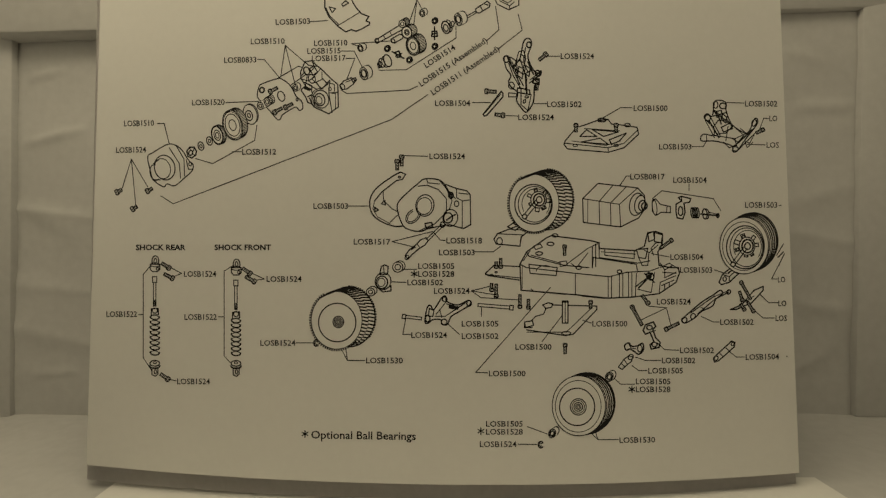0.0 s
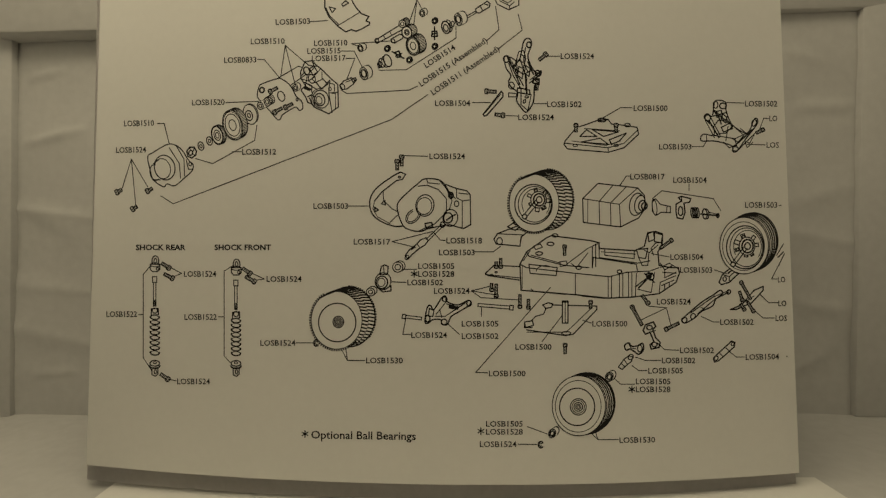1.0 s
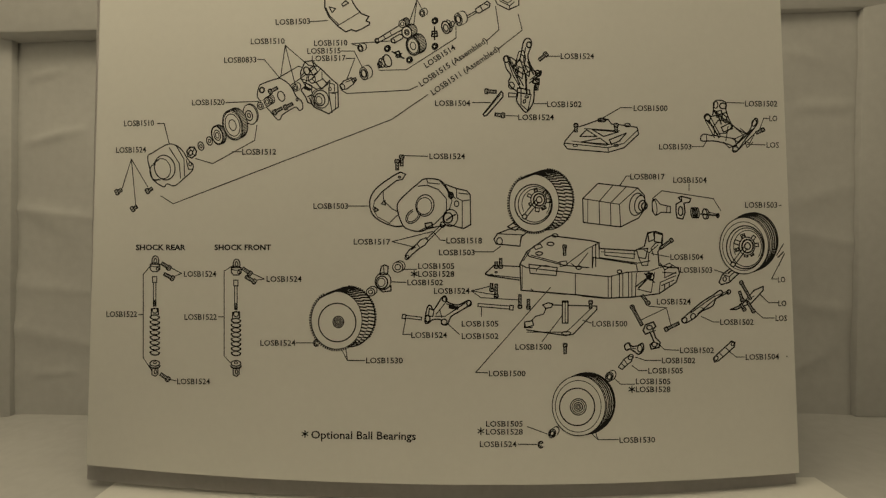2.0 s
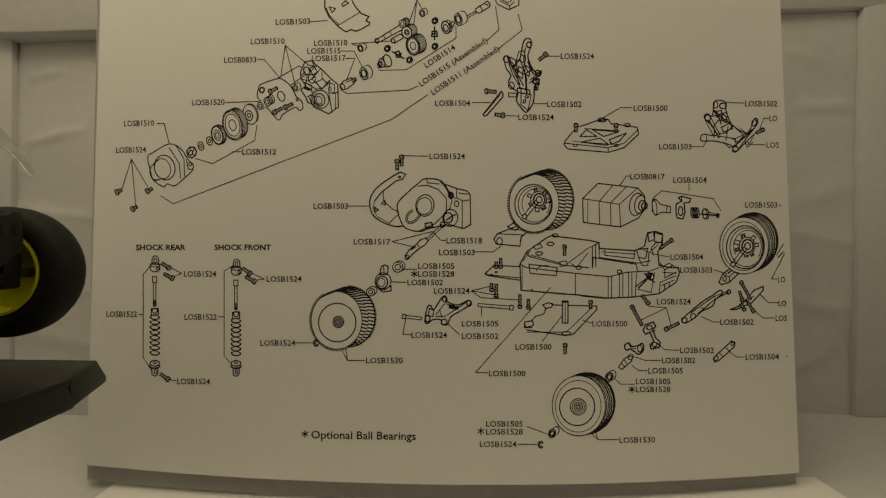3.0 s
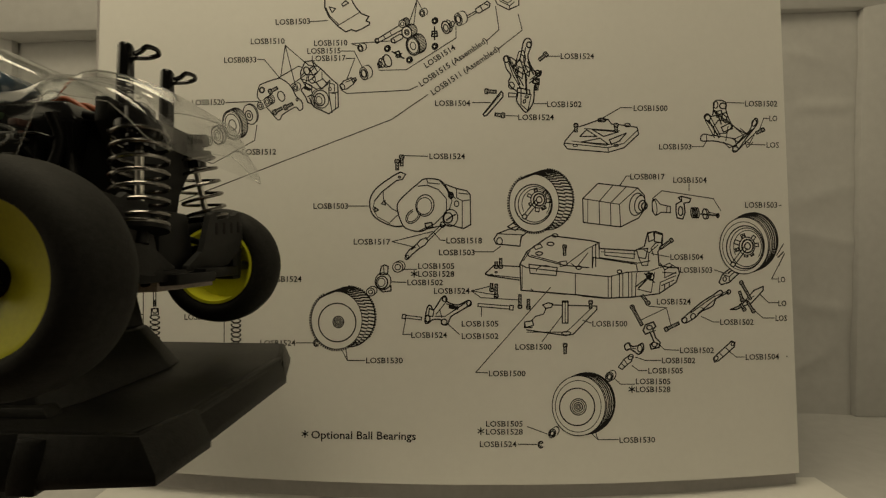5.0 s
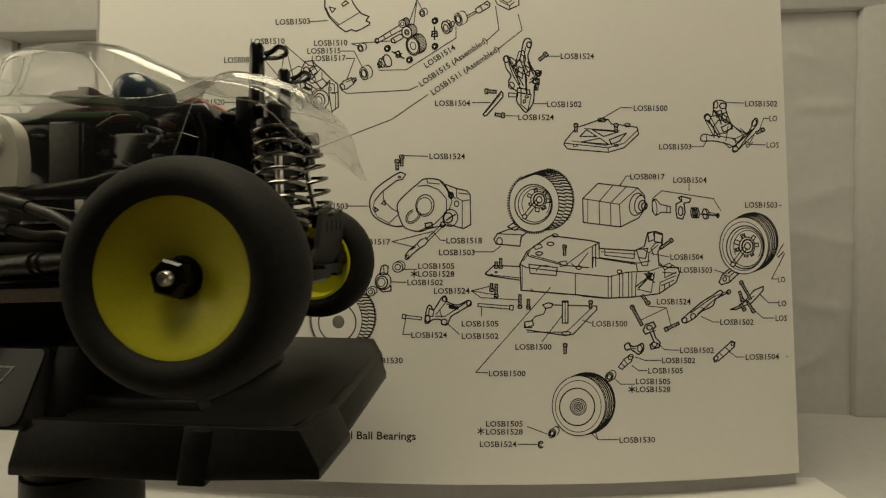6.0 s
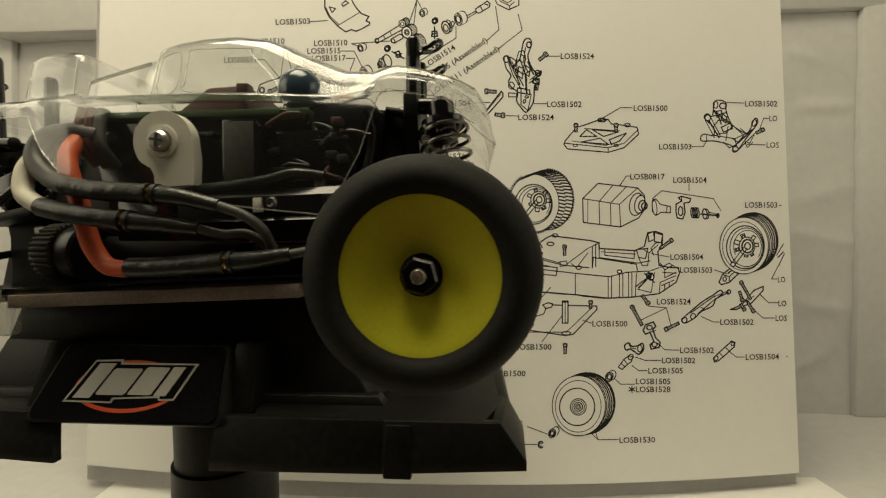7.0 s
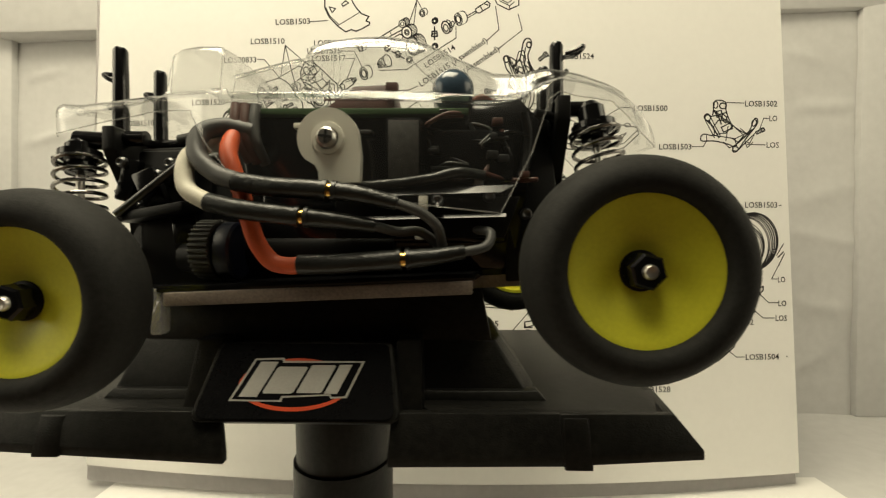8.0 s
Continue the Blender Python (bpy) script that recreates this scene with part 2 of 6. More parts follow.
# ---- the printed sheet: a bowed letter page leaning back on a card
SHEET_Y, BOW, LEAN = 0.1690, 0.0112, 0.0335
GRID = SHEET_Y / 750          # one unit of the print's drawing grid, in metres
HALF = 0.1397                 # half the sheet's width
DRAWING_MID = (784, 441)      # grid point at eye height in the sheet's middle


def sheet_y(a, h):
    return SHEET_Y + LEAN * h - BOW * (1 - min(1.2, (a / HALF) ** 2))


def on_sheet(gx, gy, lift=0.0):
    """A point of the drawing grid (x right, y down) on the bowed sheet, lift metres in front of it."""
    a, h = (gx - DRAWING_MID[0]) * GRID, (DRAWING_MID[1] - gy) * GRID
    k = sheet_y(a, h) / SHEET_Y
    k = sheet_y(a * k, h * k) / SHEET_Y
    return Vector((a * k, sheet_y(a * k, h * k) - lift, EYE_Z + h * k))


def sheet_point(s, t, lift, grow=(0, 0, 0, 0)):
    """The sheet's outline, a little wider at the foot, its foot rising to one side; grow: left, right, foot, head."""
    foot, head = -0.0845 - 0.0031 * s - grow[2], 0.129 + grow[3]
    h = foot + (head - foot) * t
    left = (-0.1397 - grow[0]) + 0.0005 * (h + 0.0845) / 0.1847
    right = (0.1395 + grow[1]) - 0.0028 * (h + 0.0876) / 0.1847
    a = left + (right - left) * s
    return Vector((a, sheet_y(a, h) - lift, EYE_Z + h))


def printed_sheet():
    root = new("printed_sheet")
    root.location = (0, SHEET_Y, 0)
    tagged(root, "white page printed with an exploded parts drawing, leaning on card", "paper sheet")
    bm = bmesh.new()
    off = Vector((0, SHEET_Y, 0))
    sheet_mesh(bm, lambda s, t: sheet_point(s, t, 0.0) - off, 40, 30)
    sheet_mesh(bm, lambda s, t: sheet_point(s, t, -0.0002) - off, 40, 30)
    part("paper", bm, PAPER, root)
    return root


def backing_card():
    bm = bmesh.new()
    sheet_mesh(bm, lambda s, t: sheet_point(s, t, -0.0030 - 0.002 * t, (0.0024 + 0.0042 * t, 0.001, 0.0075 - 0.0015 * s, 0.0)), 40, 30)
    bmesh.ops.solidify(bm, geom=bm.faces[:], thickness=-0.0022)
    tagged(part("backing_card", bm, CARD), "grey-white card standing behind the printed page", "card")


def floor_sheet():
    bm = bmesh.new()
    slab(bm, [(-0.131, 0.1695, 0.0002), (-0.129, 0.060, 0.0002), (0.150, 0.062, 0.0002), (0.152, 0.1735, 0.0002)],
         [(-0.131, 0.1695, 0.0006), (-0.129, 0.060, 0.0006), (0.150, 0.062, 0.0006), (0.152, 0.1735, 0.0006)])
    tagged(part("floor_paper", bm, PAPER), "plain white paper lying flat on the tent floor", "paper sheet")


page = printed_sheet()
backing_card()
floor_sheet()


# ---- what is printed on the page, in the drawing grid's units (0.225 mm)
class Drawing:
    """Flat ink on the page: strips, ovals and paper-white areas that cover what lies behind."""

    def __init__(self):
        self.ink, self.white, self.lift, self.w = bmesh.new(), bmesh.new(), 0.00003, 1.5

    def quad(self, bm, pts, lift):
        off = Vector((0, SHEET_Y, 0))
        bm.faces.new([bm.verts.new(on_sheet(x, y, lift) - off) for x, y in pts])

    def line(self, *c, w=None):
        w = (w or self.w) * 0.55
        pts = list(zip(c[::2], c[1::2]))
        for (x0, y0), (x1, y1) in zip(pts, pts[1:]):
            n = math.hypot(x1 - x0, y1 - y0)
            if n < 1e-6:
                continue
            dx, dy = (x1 - x0) / n, (y1 - y0) / n
            steps = int(n / 20) + 1
            for k in range(steps):
                a, b = n * k / steps - (w * 0.6 if k == 0 else 0), n * (k + 1) / steps + (w * 0.6 if k == steps - 1 else 0)
                self.quad(self.ink, [(x0 + dx * a - dy * w, y0 + dy * a + dx * w), (x0 + dx * b - dy * w, y0 + dy * b + dx * w),
                                     (x0 + dx * b + dy * w, y0 + dy * b - dx * w), (x0 + dx * a + dy * w, y0 + dy * a - dx * w)], self.lift)
        return self

    def curve(self, *c, w=None, closed=True):
        """A smooth line through the points."""
        pts = list(zip(c[::2], c[1::2]))
        if closed:
            pts = pts[-2:] + pts + pts[:2]
        line = spline([(x, y, 0) for x, y in pts], 5)
        if closed:
            line = line[10:-5]
        return self.line(*[v for p in line for v in (p.x, p.y)], w=w)

    def loop(self, *c, w=None, fill=False):
        if fill:
            self.fill(*c)
        return self.line(*c, c[0], c[1], w=w)

    def fill(self, *c):
        """A paper-white area, built in rings about its middle so that it follows the bow."""
        self.lift += 0.00001
        pts = list(zip(c[::2], c[1::2]))
        mx, my = sum(p[0] for p in pts) / len(pts), sum(p[1] for p in pts) / len(pts)
        for (x0, y0), (x1, y1) in zip(pts, pts[1:] + pts[:1]):
            if abs(x0 - x1) + abs(y0 - y1) < 1e-6:
                continue
            far = max(math.hypot(x0 - mx, y0 - my), math.hypot(x1 - mx, y1 - my))
            n = int(far / 25) + 1
            for k in range(n):
                f, g = k / n, (k + 1) / n
                at = lambda x, y, q: (mx + (x - mx) * q, my + (y - my) * q)
                if k:
                    self.quad(self.white, [at(x0, y0, f), at(x0, y0, g), at(x1, y1, g), at(x1, y1, f)], self.lift)
                else:
                    self.quad(self.white, [(mx, my), at(x0, y0, g), at(x1, y1, g)], self.lift)
        self.lift += 0.000005
        return self

    def blot(self, *c):
        self.quad(self.ink, list(zip(c[::2], c[1::2])), self.lift)
        return self

    @staticmethod
    def oval_points(cx, cy, rx, ry, turn=0, a0=0, a1=360, n=None):
        n = n or max(10, int(abs(a1 - a0) / 360 * (14 + max(rx, ry) * 0.9)))
        out = []
        ct, st = math.cos(radians(turn)), math.sin(radians(turn))
        for k in range(n + 1):
            a = radians(a0 + (a1 - a0) * k / n)
            x, y = rx * math.cos(a), ry * math.sin(a)
            out += [cx + x * ct - y * st, cy + x * st + y * ct]
        return out

    def oval(self, cx, cy, rx, ry, turn=0, a0=0, a1=360, w=None, fill=False):
        pts = self.oval_points(cx, cy, rx, ry, turn, a0, a1)
        if fill:
            self.fill(*pts[:-2])
        return self.line(*pts, w=w)

    def done(self, label="", name="printed_drawing"):
        ob = part(name, self.ink, INK, page, label)
        if len(self.white.faces):
            part("print_ground", self.white, PAPER, ob)
        else:
            self.white.free()
        return ob


def words(text, x, y, width, height=10.0, turn=0.0, bold=0.012):
    """Text with its left end at x, its middle at y, stretched to the width and cap height given."""
    data = bpy.data.curves.new("printed_text", "FONT")
    data.body, data.resolution_u, data.offset = text, 2, bold
    tmp = bpy.data.objects.new("printed_text", data)
    me = bpy.data.meshes.new_from_object(tmp)
    bpy.data.objects.remove(tmp)
    xs, ys = [v.co.x for v in me.vertices], [v.co.y for v in me.vertices]
    x0, kx = min(xs), width / (max(xs) - min(xs))
    ky = height / 0.70
    ct, st = math.cos(radians(turn)), math.sin(radians(turn))
    off = Vector((0, SHEET_Y, 0))
    for v in me.vertices:
        px, py = (v.co.x - x0) * kx, height / 2 - v.co.y * ky
        v.co = on_sheet(x + px * ct + py * st, y - px * st + py * ct, 0.00005) - off
    me.materials.append(INK)
    ob = new("printed_text", me)
    ob.parent = page
    return ob


CODES = """1503,488,40,61,2 1510,444,74,60,1 0833,397,107,57,1 1520,340,182,58,1 1510,220,219,53,1 1524,206,266,53,1 1512,429,269,60,0 1510,556,77,59,1
1515,544,91,59,1 1517,552,104,60,1 1524,992,100,59,0 1504,770,183,62,0 1502,968,185,61,0 1524,917,208,63,0 1500,1121,192,60,0 1502,1318,184,57,0
1503,1166,260,57,0 0817,1115,313,61,0 1504,1191,319,59,0 1524,760,277,63,0 1503,555,365,61,0 1503,1318,363,57,0 1517,626,428,65,0 1518,790,426,63,0
1503,777,447,63,0 1504,1186,455,58,0 1503,1203,478,57,0 1505,740,471,64,0 1528,740,485,64,0 1502,721,500,63,0 1524,768,515,63,0 1524,1162,534,60,0
1500,1048,573,62,0 1502,1274,570,59,0 1505,817,573,65,0 1502,817,595,65,0 1524,728,593,63,0 1500,912,614,64,0 1502,1203,620,60,0 1502,1171,638,59,0
1504,1319,632,59,1 1505,1147,656,61,0 1505,1125,675,61,0 1528,1125,689,61,0 1530,648,638,65,0 1500,865,661,65,0 1530,1096,779,63,1 1505,860,750,65,0
1528,860,764,65,0 1524,849,786,65,0 1524,326,485,57,0 1524,472,494,62,0 1522,189,556,54,0 1522,327,561,57,0 1524,461,607,62,0 1524,314,675,58,0"""

LEADERS = """549,39,580,37|505,81,497,137|505,81,523,152|505,81,541,112|456,106,468,106,493,136|400,182,458,180|279,219,291,219,300,255|233,282,217,333|233,282,241,366
233,282,262,331|346,281,377,290,451,249,455,222|411,269,428,269|285,347,307,361,693,212,757,168|882,87,924,54,917,26|861,73,883,53,877,12|604,160,614,166,724,160,739,153
671,125,719,124,807,68,807,48|622,78,640,84|622,78,692,73|604,91,627,91,642,121|613,104,628,104,614,141|738,0,726,36|738,0,732,47|738,0,748,19|968,100,990,100
836,182,868,182|945,184,967,184|895,205,916,206|1062,212,1098,191,1118,191|1286,182,1316,183|1344,229,1351,210,1360,210|1322,256,1354,257|1224,260,1244,260,1251,248
716,276,757,277|617,365,652,365|694,428,766,410|694,428,735,438|768,412,779,425,788,426|840,446,873,446,886,436|1096,330,1108,312,1114,312|1219,326,1219,338
1154,352,1171,338,1262,352,1275,373|1152,449,1184,455|1264,478,1286,485|714,477,738,477|694,499,719,500|834,515,867,507|834,515,876,522|834,515,851,527,918,531
1179,545,1133,567|1179,545,1187,576|1179,545,1147,542|1031,567,1046,572|1240,560,1262,570,1273,570|852,542,852,560|791,572,813,592|718,564,713,592,727,592|959,605,996,557
1163,607,1176,619,1201,620|1124,632,1142,638,1169,638|1290,622,1303,632,1317,632|1118,647,1130,656,1145,656|1083,666,1098,680,1123,680|524,607,554,607
593,597,615,638,646,638|612,616,615,638|974,509,842,659,863,660|1026,747,1058,778,1094,778|1049,750,1058,778|933,755,968,768|917,786,950,787|322,484,297,471
322,484,305,491|468,494,440,481|468,494,449,497|270,467,254,486,254,633,270,657|246,557,254,557|413,470,397,480,397,630,411,645|387,561,397,561|297,671,312,674
1388,449,1365,494,1375,494|1344,521,1360,536,1376,536|1335,550,1350,563,1370,563|1378,364,1382,364|1391,631,1393,631"""


def print_words():
    for item in CODES.split():
        code, x, y, w, turn = item.split(",")
        words("LOSB" + code, float(x), float(y), float(w), turn=float(turn))
    words("LOSB1514", 752, 117, 62, turn=33)
    words("LOSB1515 (Assembled)", 743, 150, 142, turn=34)
    words("LOSB1511 (Assembled)", 764, 165, 142, turn=34)
    for text, x, y, w in (("LO", 1361, 210, 14), ("LOS", 1356, 257, 22), ("LO", 1376, 495, 13), ("LO", 1377, 537, 14), ("LOS", 1372, 563, 20)):
        words(text, x, y, w)
    words("SHOCK REAR", 241, 438, 88, 9.5, bold=0.03)
    words("SHOCK FRONT", 380, 438, 100, 9.5, bold=0.03)
    words("Optional Ball Bearings", 551, 769, 185, 14, turn=-0.8)
    for x, y, r in ((540, 768, 6), (733, 485, 6), (1118, 689, 6), (851, 763, 6)):
        d = Drawing()
        for a in (0, 60, 120):
            c, s = math.cos(radians(a + 90)) * r, math.sin(radians(a + 90)) * r
            d.line(x - c, y - s, x + c, y + s, w=1.8)
        d.done(name="printed_asterisk")
    for item in LEADERS.replace("\n", "|").split("|"):
        d = Drawing()
        d.line(*[float(v) for v in item.split(",")], w=1.4)
        d.done(name="leader_line")


def along(x0, y0, x1, y1):
    """Maps (along, across) fractions of a length to the grid, for parts drawn along an axis."""
    n = math.hypot(x1 - x0, y1 - y0)
    dx, dy = (x1 - x0) / n, (y1 - y0) / n
    return n, lambda a, b: (x0 + dx * a - dy * b, y0 + dy * a + dx * b)


def screw(x0, y0, x1, y1, r=2.6, head=4.2):
    """A screw from its head to its tip, threads hatched."""
    d = Drawing()
    n, p = along(x0, y0, x1, y1)
    q = lambda *ab: [v for a, b in zip(ab[::2], ab[1::2]) for v in p(a, b)]
    d.fill(*q(0, -head, 5, -head, 5, -r, n, -r, n, r, 5, r, 5, head, 0, head))
    d.loop(*q(0, -head * 0.7, 1.4, -head, 5, -head, 5, head, 1.4, head, 0, head * 0.7), w=2.0)
    d.line(*q(5, -r, n, -r, n, r, 5, r), w=1.8)
    k = 7.0
    while k < n - 0.5:
        d.line(*q(k, -r, k + 1.2, r), w=1.4)
        k += 2.6
    d.line(*q(2.4, -head * 0.5, 2.4, head * 0.5), w=1.3)
    d.done()


def pin(x0, y0, x1, y1, r=2.4, head=3.6):
    """A smooth hinge pin with a head."""
    d = Drawing()
    n, p = along(x0, y0, x1, y1)
    q = lambda *ab: [v for a, b in zip(ab[::2], ab[1::2]) for v in p(a, b)]
    d.loop(*q(6, -r, n, -r, n, r, 6, r), w=1.6, fill=True)
    d.loop(*q(0, -head, 6, -head, 6, head, 0, head), w=1.8, fill=True)
    d.done()


def ring(cx, cy, rx, ry, hole, dx, dy, turn=0, w=1.6, inner=None):
    """A short tube: an oval face with a hole, its wall running back by dx, dy."""
    d = Drawing()
    d.oval(cx + dx, cy + dy, rx, ry, turn, fill=True, w=w)
    a = math.degrees(math.atan2(dy, dx)) + 90 - turn
    e = Drawing.oval_points(cx, cy, rx, ry, turn, a, a + 180, 2)
    for i in (0, 4):
        d.line(e[i], e[i + 1], e[i] + dx, e[i + 1] + dy, w=w)
    d.fill(*e[0:2], *e[4:6], e[4] + dx, e[5] + dy, e[0] + dx, e[1] + dy)
    d.oval(cx, cy, rx, ry, turn, fill=True, w=w)
    d.oval(cx, cy, rx * hole, ry * hole, turn, w=w)
    if inner:
        d.oval(cx, cy, rx * inner, ry * inner, turn, w=1.2)
    d.done()


def toothed(cx, cy, rx, ry, dx, dy, turn, teeth, rims=(0.62, 0.3), w=1.5):
    """A gear: oval face, teeth hatched across its edge."""
    d = Drawing()
    d.oval(cx + dx, cy + dy, rx, ry, turn, fill=True)
    d.oval(cx, cy, rx, ry, turn, fill=True)
    pts = Drawing.oval_points(cx, cy, rx, ry, turn, 0, 360, teeth)
    ax = math.atan2(dy, dx)
    for x, y in zip(pts[::2], pts[1::2]):
        out = (x - cx) * math.cos(ax) + (y - cy) * math.sin(ax)
        if out > -0.35 * min(rx, ry):
            d.line(x, y, x + dx, y + dy, w=1.1)
        else:
            d.line(x, y, x - (x - cx) * 0.06, y - (y - cy) * 0.06, w=1.2)
    for k in rims:
        d.oval(cx, cy, rx * k, ry * k, turn, w=w)
    d.oval(cx, cy, rx * 0.9, ry * 0.9, turn, w=1.1)
    d.done()


def linkage(d, x, y, rx, ry, hx, hy):
    """The inside of a wheel: rim rings, a hub off its middle, and the carrier's lugs round it."""
    d.oval(x + 2, y, rx * 0.88, ry * 0.90, w=1.5)
    d.oval(x + 4, y - 1, rx * 0.74, ry * 0.76, 0, 150, 400, w=1.3)
    x, y = x + hx, y + hy
    rnd = random.Random(11 + int(x))
    for k in range(7):
        a = radians(k * 51 + rnd.uniform(-8, 8))
        r0, r1 = 0.40 * rx, rx * rnd.uniform(0.55, 0.72)
        c, s = math.cos(a), math.sin(a)
        wide = rnd.uniform(2.2, 4.0)
        d.loop(x + r0 * c - wide * s, y + r0 * s + wide * c, x + r1 * c - wide * s, y + r1 * s + wide * c, x + r1 * c + wide * s, y + r1 * s - wide * c, x + r0 * c + wide * s, y + r0 * s - wide * c, w=1.8)
        if k % 2:
            d.oval(x + (r0 + r1) / 2 * c, y + (r0 + r1) / 2 * s, 2.0, 2.4, w=1.8)
    d.oval(x, y, rx * 0.42, ry * 0.42, w=1.8, fill=True).oval(x + 1, y, rx * 0.30, ry * 0.31, w=2.6).oval(x + 1, y, rx * 0.15, ry * 0.16, w=2.0)
    for k in (-2.2, 2.2):
        d.line(x - 2 + k, y + 2 + k, x - rx * 0.75 + k, y + ry * 0.85 + k, w=1.8)
    d.oval(x - rx * 0.75, y + ry * 0.85, 4, 4, w=2.0, fill=True)


def knobbly_wheel(cx, cy, rx, ry, dx, dy, rim, spokes):
    """A wheel with bars of tread running across its edge."""
    d = Drawing()
    d.oval(cx + dx, cy + dy, rx + 1, ry + 2, fill=True, w=2.0)
    d.oval(cx, cy, rx, ry, fill=True, w=1.3)
    for row, (f0, f1) in enumerate(((0.0, 0.46), (0.5, 1.0))):
        for k in range(51):
            a = radians(k * 7.06 + row * 3.5)
            x, y = math.cos(a), math.sin(a)
            if x * 0.86 - y * 0.5 < -0.12:
                continue
            b = a + 0.10
            ex = lambda f, t: (cx + dx * f + (rx + f) * math.cos(t), cy + dy * f + (ry + 2 * f) * math.sin(t))
            d.line(*ex(f0, a), *ex(f1, b), w=2.4)
    for k in range(72):
        a = radians(k * 5)
        if math.cos(a) * 0.9 - math.sin(a) * 0.75 < 0.2:
            x, y = cx + (rx + 0.5) * math.cos(a), cy + (ry + 0.5) * math.sin(a)
            d.line(x, y, x + 2.6 * math.cos(a), y + 2.6 * math.sin(a), w=2.4)
        elif math.cos(a) * dx - math.sin(a) > 0:
            x, y = cx + dx + (rx + 1) * math.cos(a), cy + dy + (ry + 2) * math.sin(a)
            d.line(x, y, x + 1.8 * math.cos(a), y + 1.8 * math.sin(a), w=2.6)
    d.oval(cx + rim[0], cy + rim[1], rim[2], rim[3], fill=True, w=2.0)
    if spokes:
        linkage(d, cx + rim[0], cy + rim[1], rim[2], rim[3], 9, -8)
    else:
        for r, w in ((10, 1.8), (7.5, 1.4), (5, 1.8), (2.6, 1.4)):
            d.oval(cx + rim[0] + 2, cy + rim[1] - 1, r * 0.95, r, w=w)
    d.done()


def ribbed_wheel(cx, cy, rx, ry, dx, dy, rim, spokes):
    """A wheel with four grooves running round its tread."""
    d = Drawing()
    d.oval(cx + dx, cy + dy, rx, ry, fill=True, w=2.0)
    for f in (0.8, 0.62, 0.44, 0.28, 0.12):
        d.oval(cx + dx * f, cy + dy * f, rx + 1.6 * f, ry + 1.2 * f, fill=True, w=2.2 if f > 0.3 else 1.5)
    d.oval(cx, cy, rx, ry, fill=True, w=1.5)
    d.oval(cx - 1, cy + 1, rx * 0.86, ry * 0.86, w=1.2)
    d.oval(cx + rim[0], cy + rim[1], rim[2], rim[3], w=2.0)
    x, y = cx + rim[0], cy + rim[1]
    if spokes:
        linkage(d, x, y, rim[2], rim[3], 3, -2)
    else:
        for r, w in ((14, 1.8), (11, 1.3), (7.5, 1.8), (4.6, 1.5), (2.4, 1.6)):
            d.oval(x + 2, y, r, r * 1.03, w=w)
    d.done()


def shock_drawing(x, y, k=1.0):
    """A damper taken apart: eye cap, rod, sprung body, lower eye. k: its height."""
    d = Drawing()
    d.oval(x + 1, y + 9, 6, 9, w=1.8).oval(x + 1, y + 9, 2.4, 4.5, w=1.6)
    d.loop(x - 8, y + 15, x - 8, y + 24, x - 4, y + 28, x + 5, y + 28, x + 9, y + 24, x + 9, y + 15, w=1.8, fill=True)
    d.oval(x + 0.5, y + 16, 8.5, 3.5, w=1.5).oval(x + 5, y + 23, 2.2, 2.4, w=1.6)
    d.done()
    d = Drawing()
    d.loop(x - 4, y + 37, x + 3.5, y + 37, x + 3.5, y + 47, x - 4, y + 47, w=1.6)
    d.line(x - 2.5, y + 47, x - 2.5, y + 89).line(x + 2, y + 47, x + 2, y + 89).line(x - 2.5, y + 89, x + 2, y + 89)
    for j in range(9):
        d.line(x - 2.5, y + 78 + j * 1.3, x + 2, y + 78.6 + j * 1.3, w=1.0)
    d.done()
    d = Drawing()
    d.oval(x, y + 97, 4.5, 4.5, w=1.8).loop(x - 6, y + 94, x + 6, y + 93, x + 6.5, y + 104, x - 6.5, y + 105, w=1.8)
    n = 8
    for j in range(n):
        yy = y + 108 + j * 9.0 * k
        d.oval(x, yy, 8.2, 4.6, 4, -12, 192, w=2.2)
        d.oval(x, yy + 1.5, 7.4, 4.4, 4, 180, 350, w=1.3)
    d.done()
    d = Drawing()
    b = y + 108 + n * 9 * k + 5
    d.oval(x, b + 5, 8.5, 5.0, w=1.8, fill=True).oval(x, b + 9, 9, 5, 0, 0, 180, w=2.4).oval(x, b + 4, 3, 1.8, w=1.4)
    d.loop(x - 5, b + 13, x + 5.5, b + 13, x + 5.5, b + 24, x + 1, b + 28, x - 5, b + 25, w=1.8)
    d.oval(x + 1, b + 20, 2.2, 3.6, w=1.6)
    d.done()


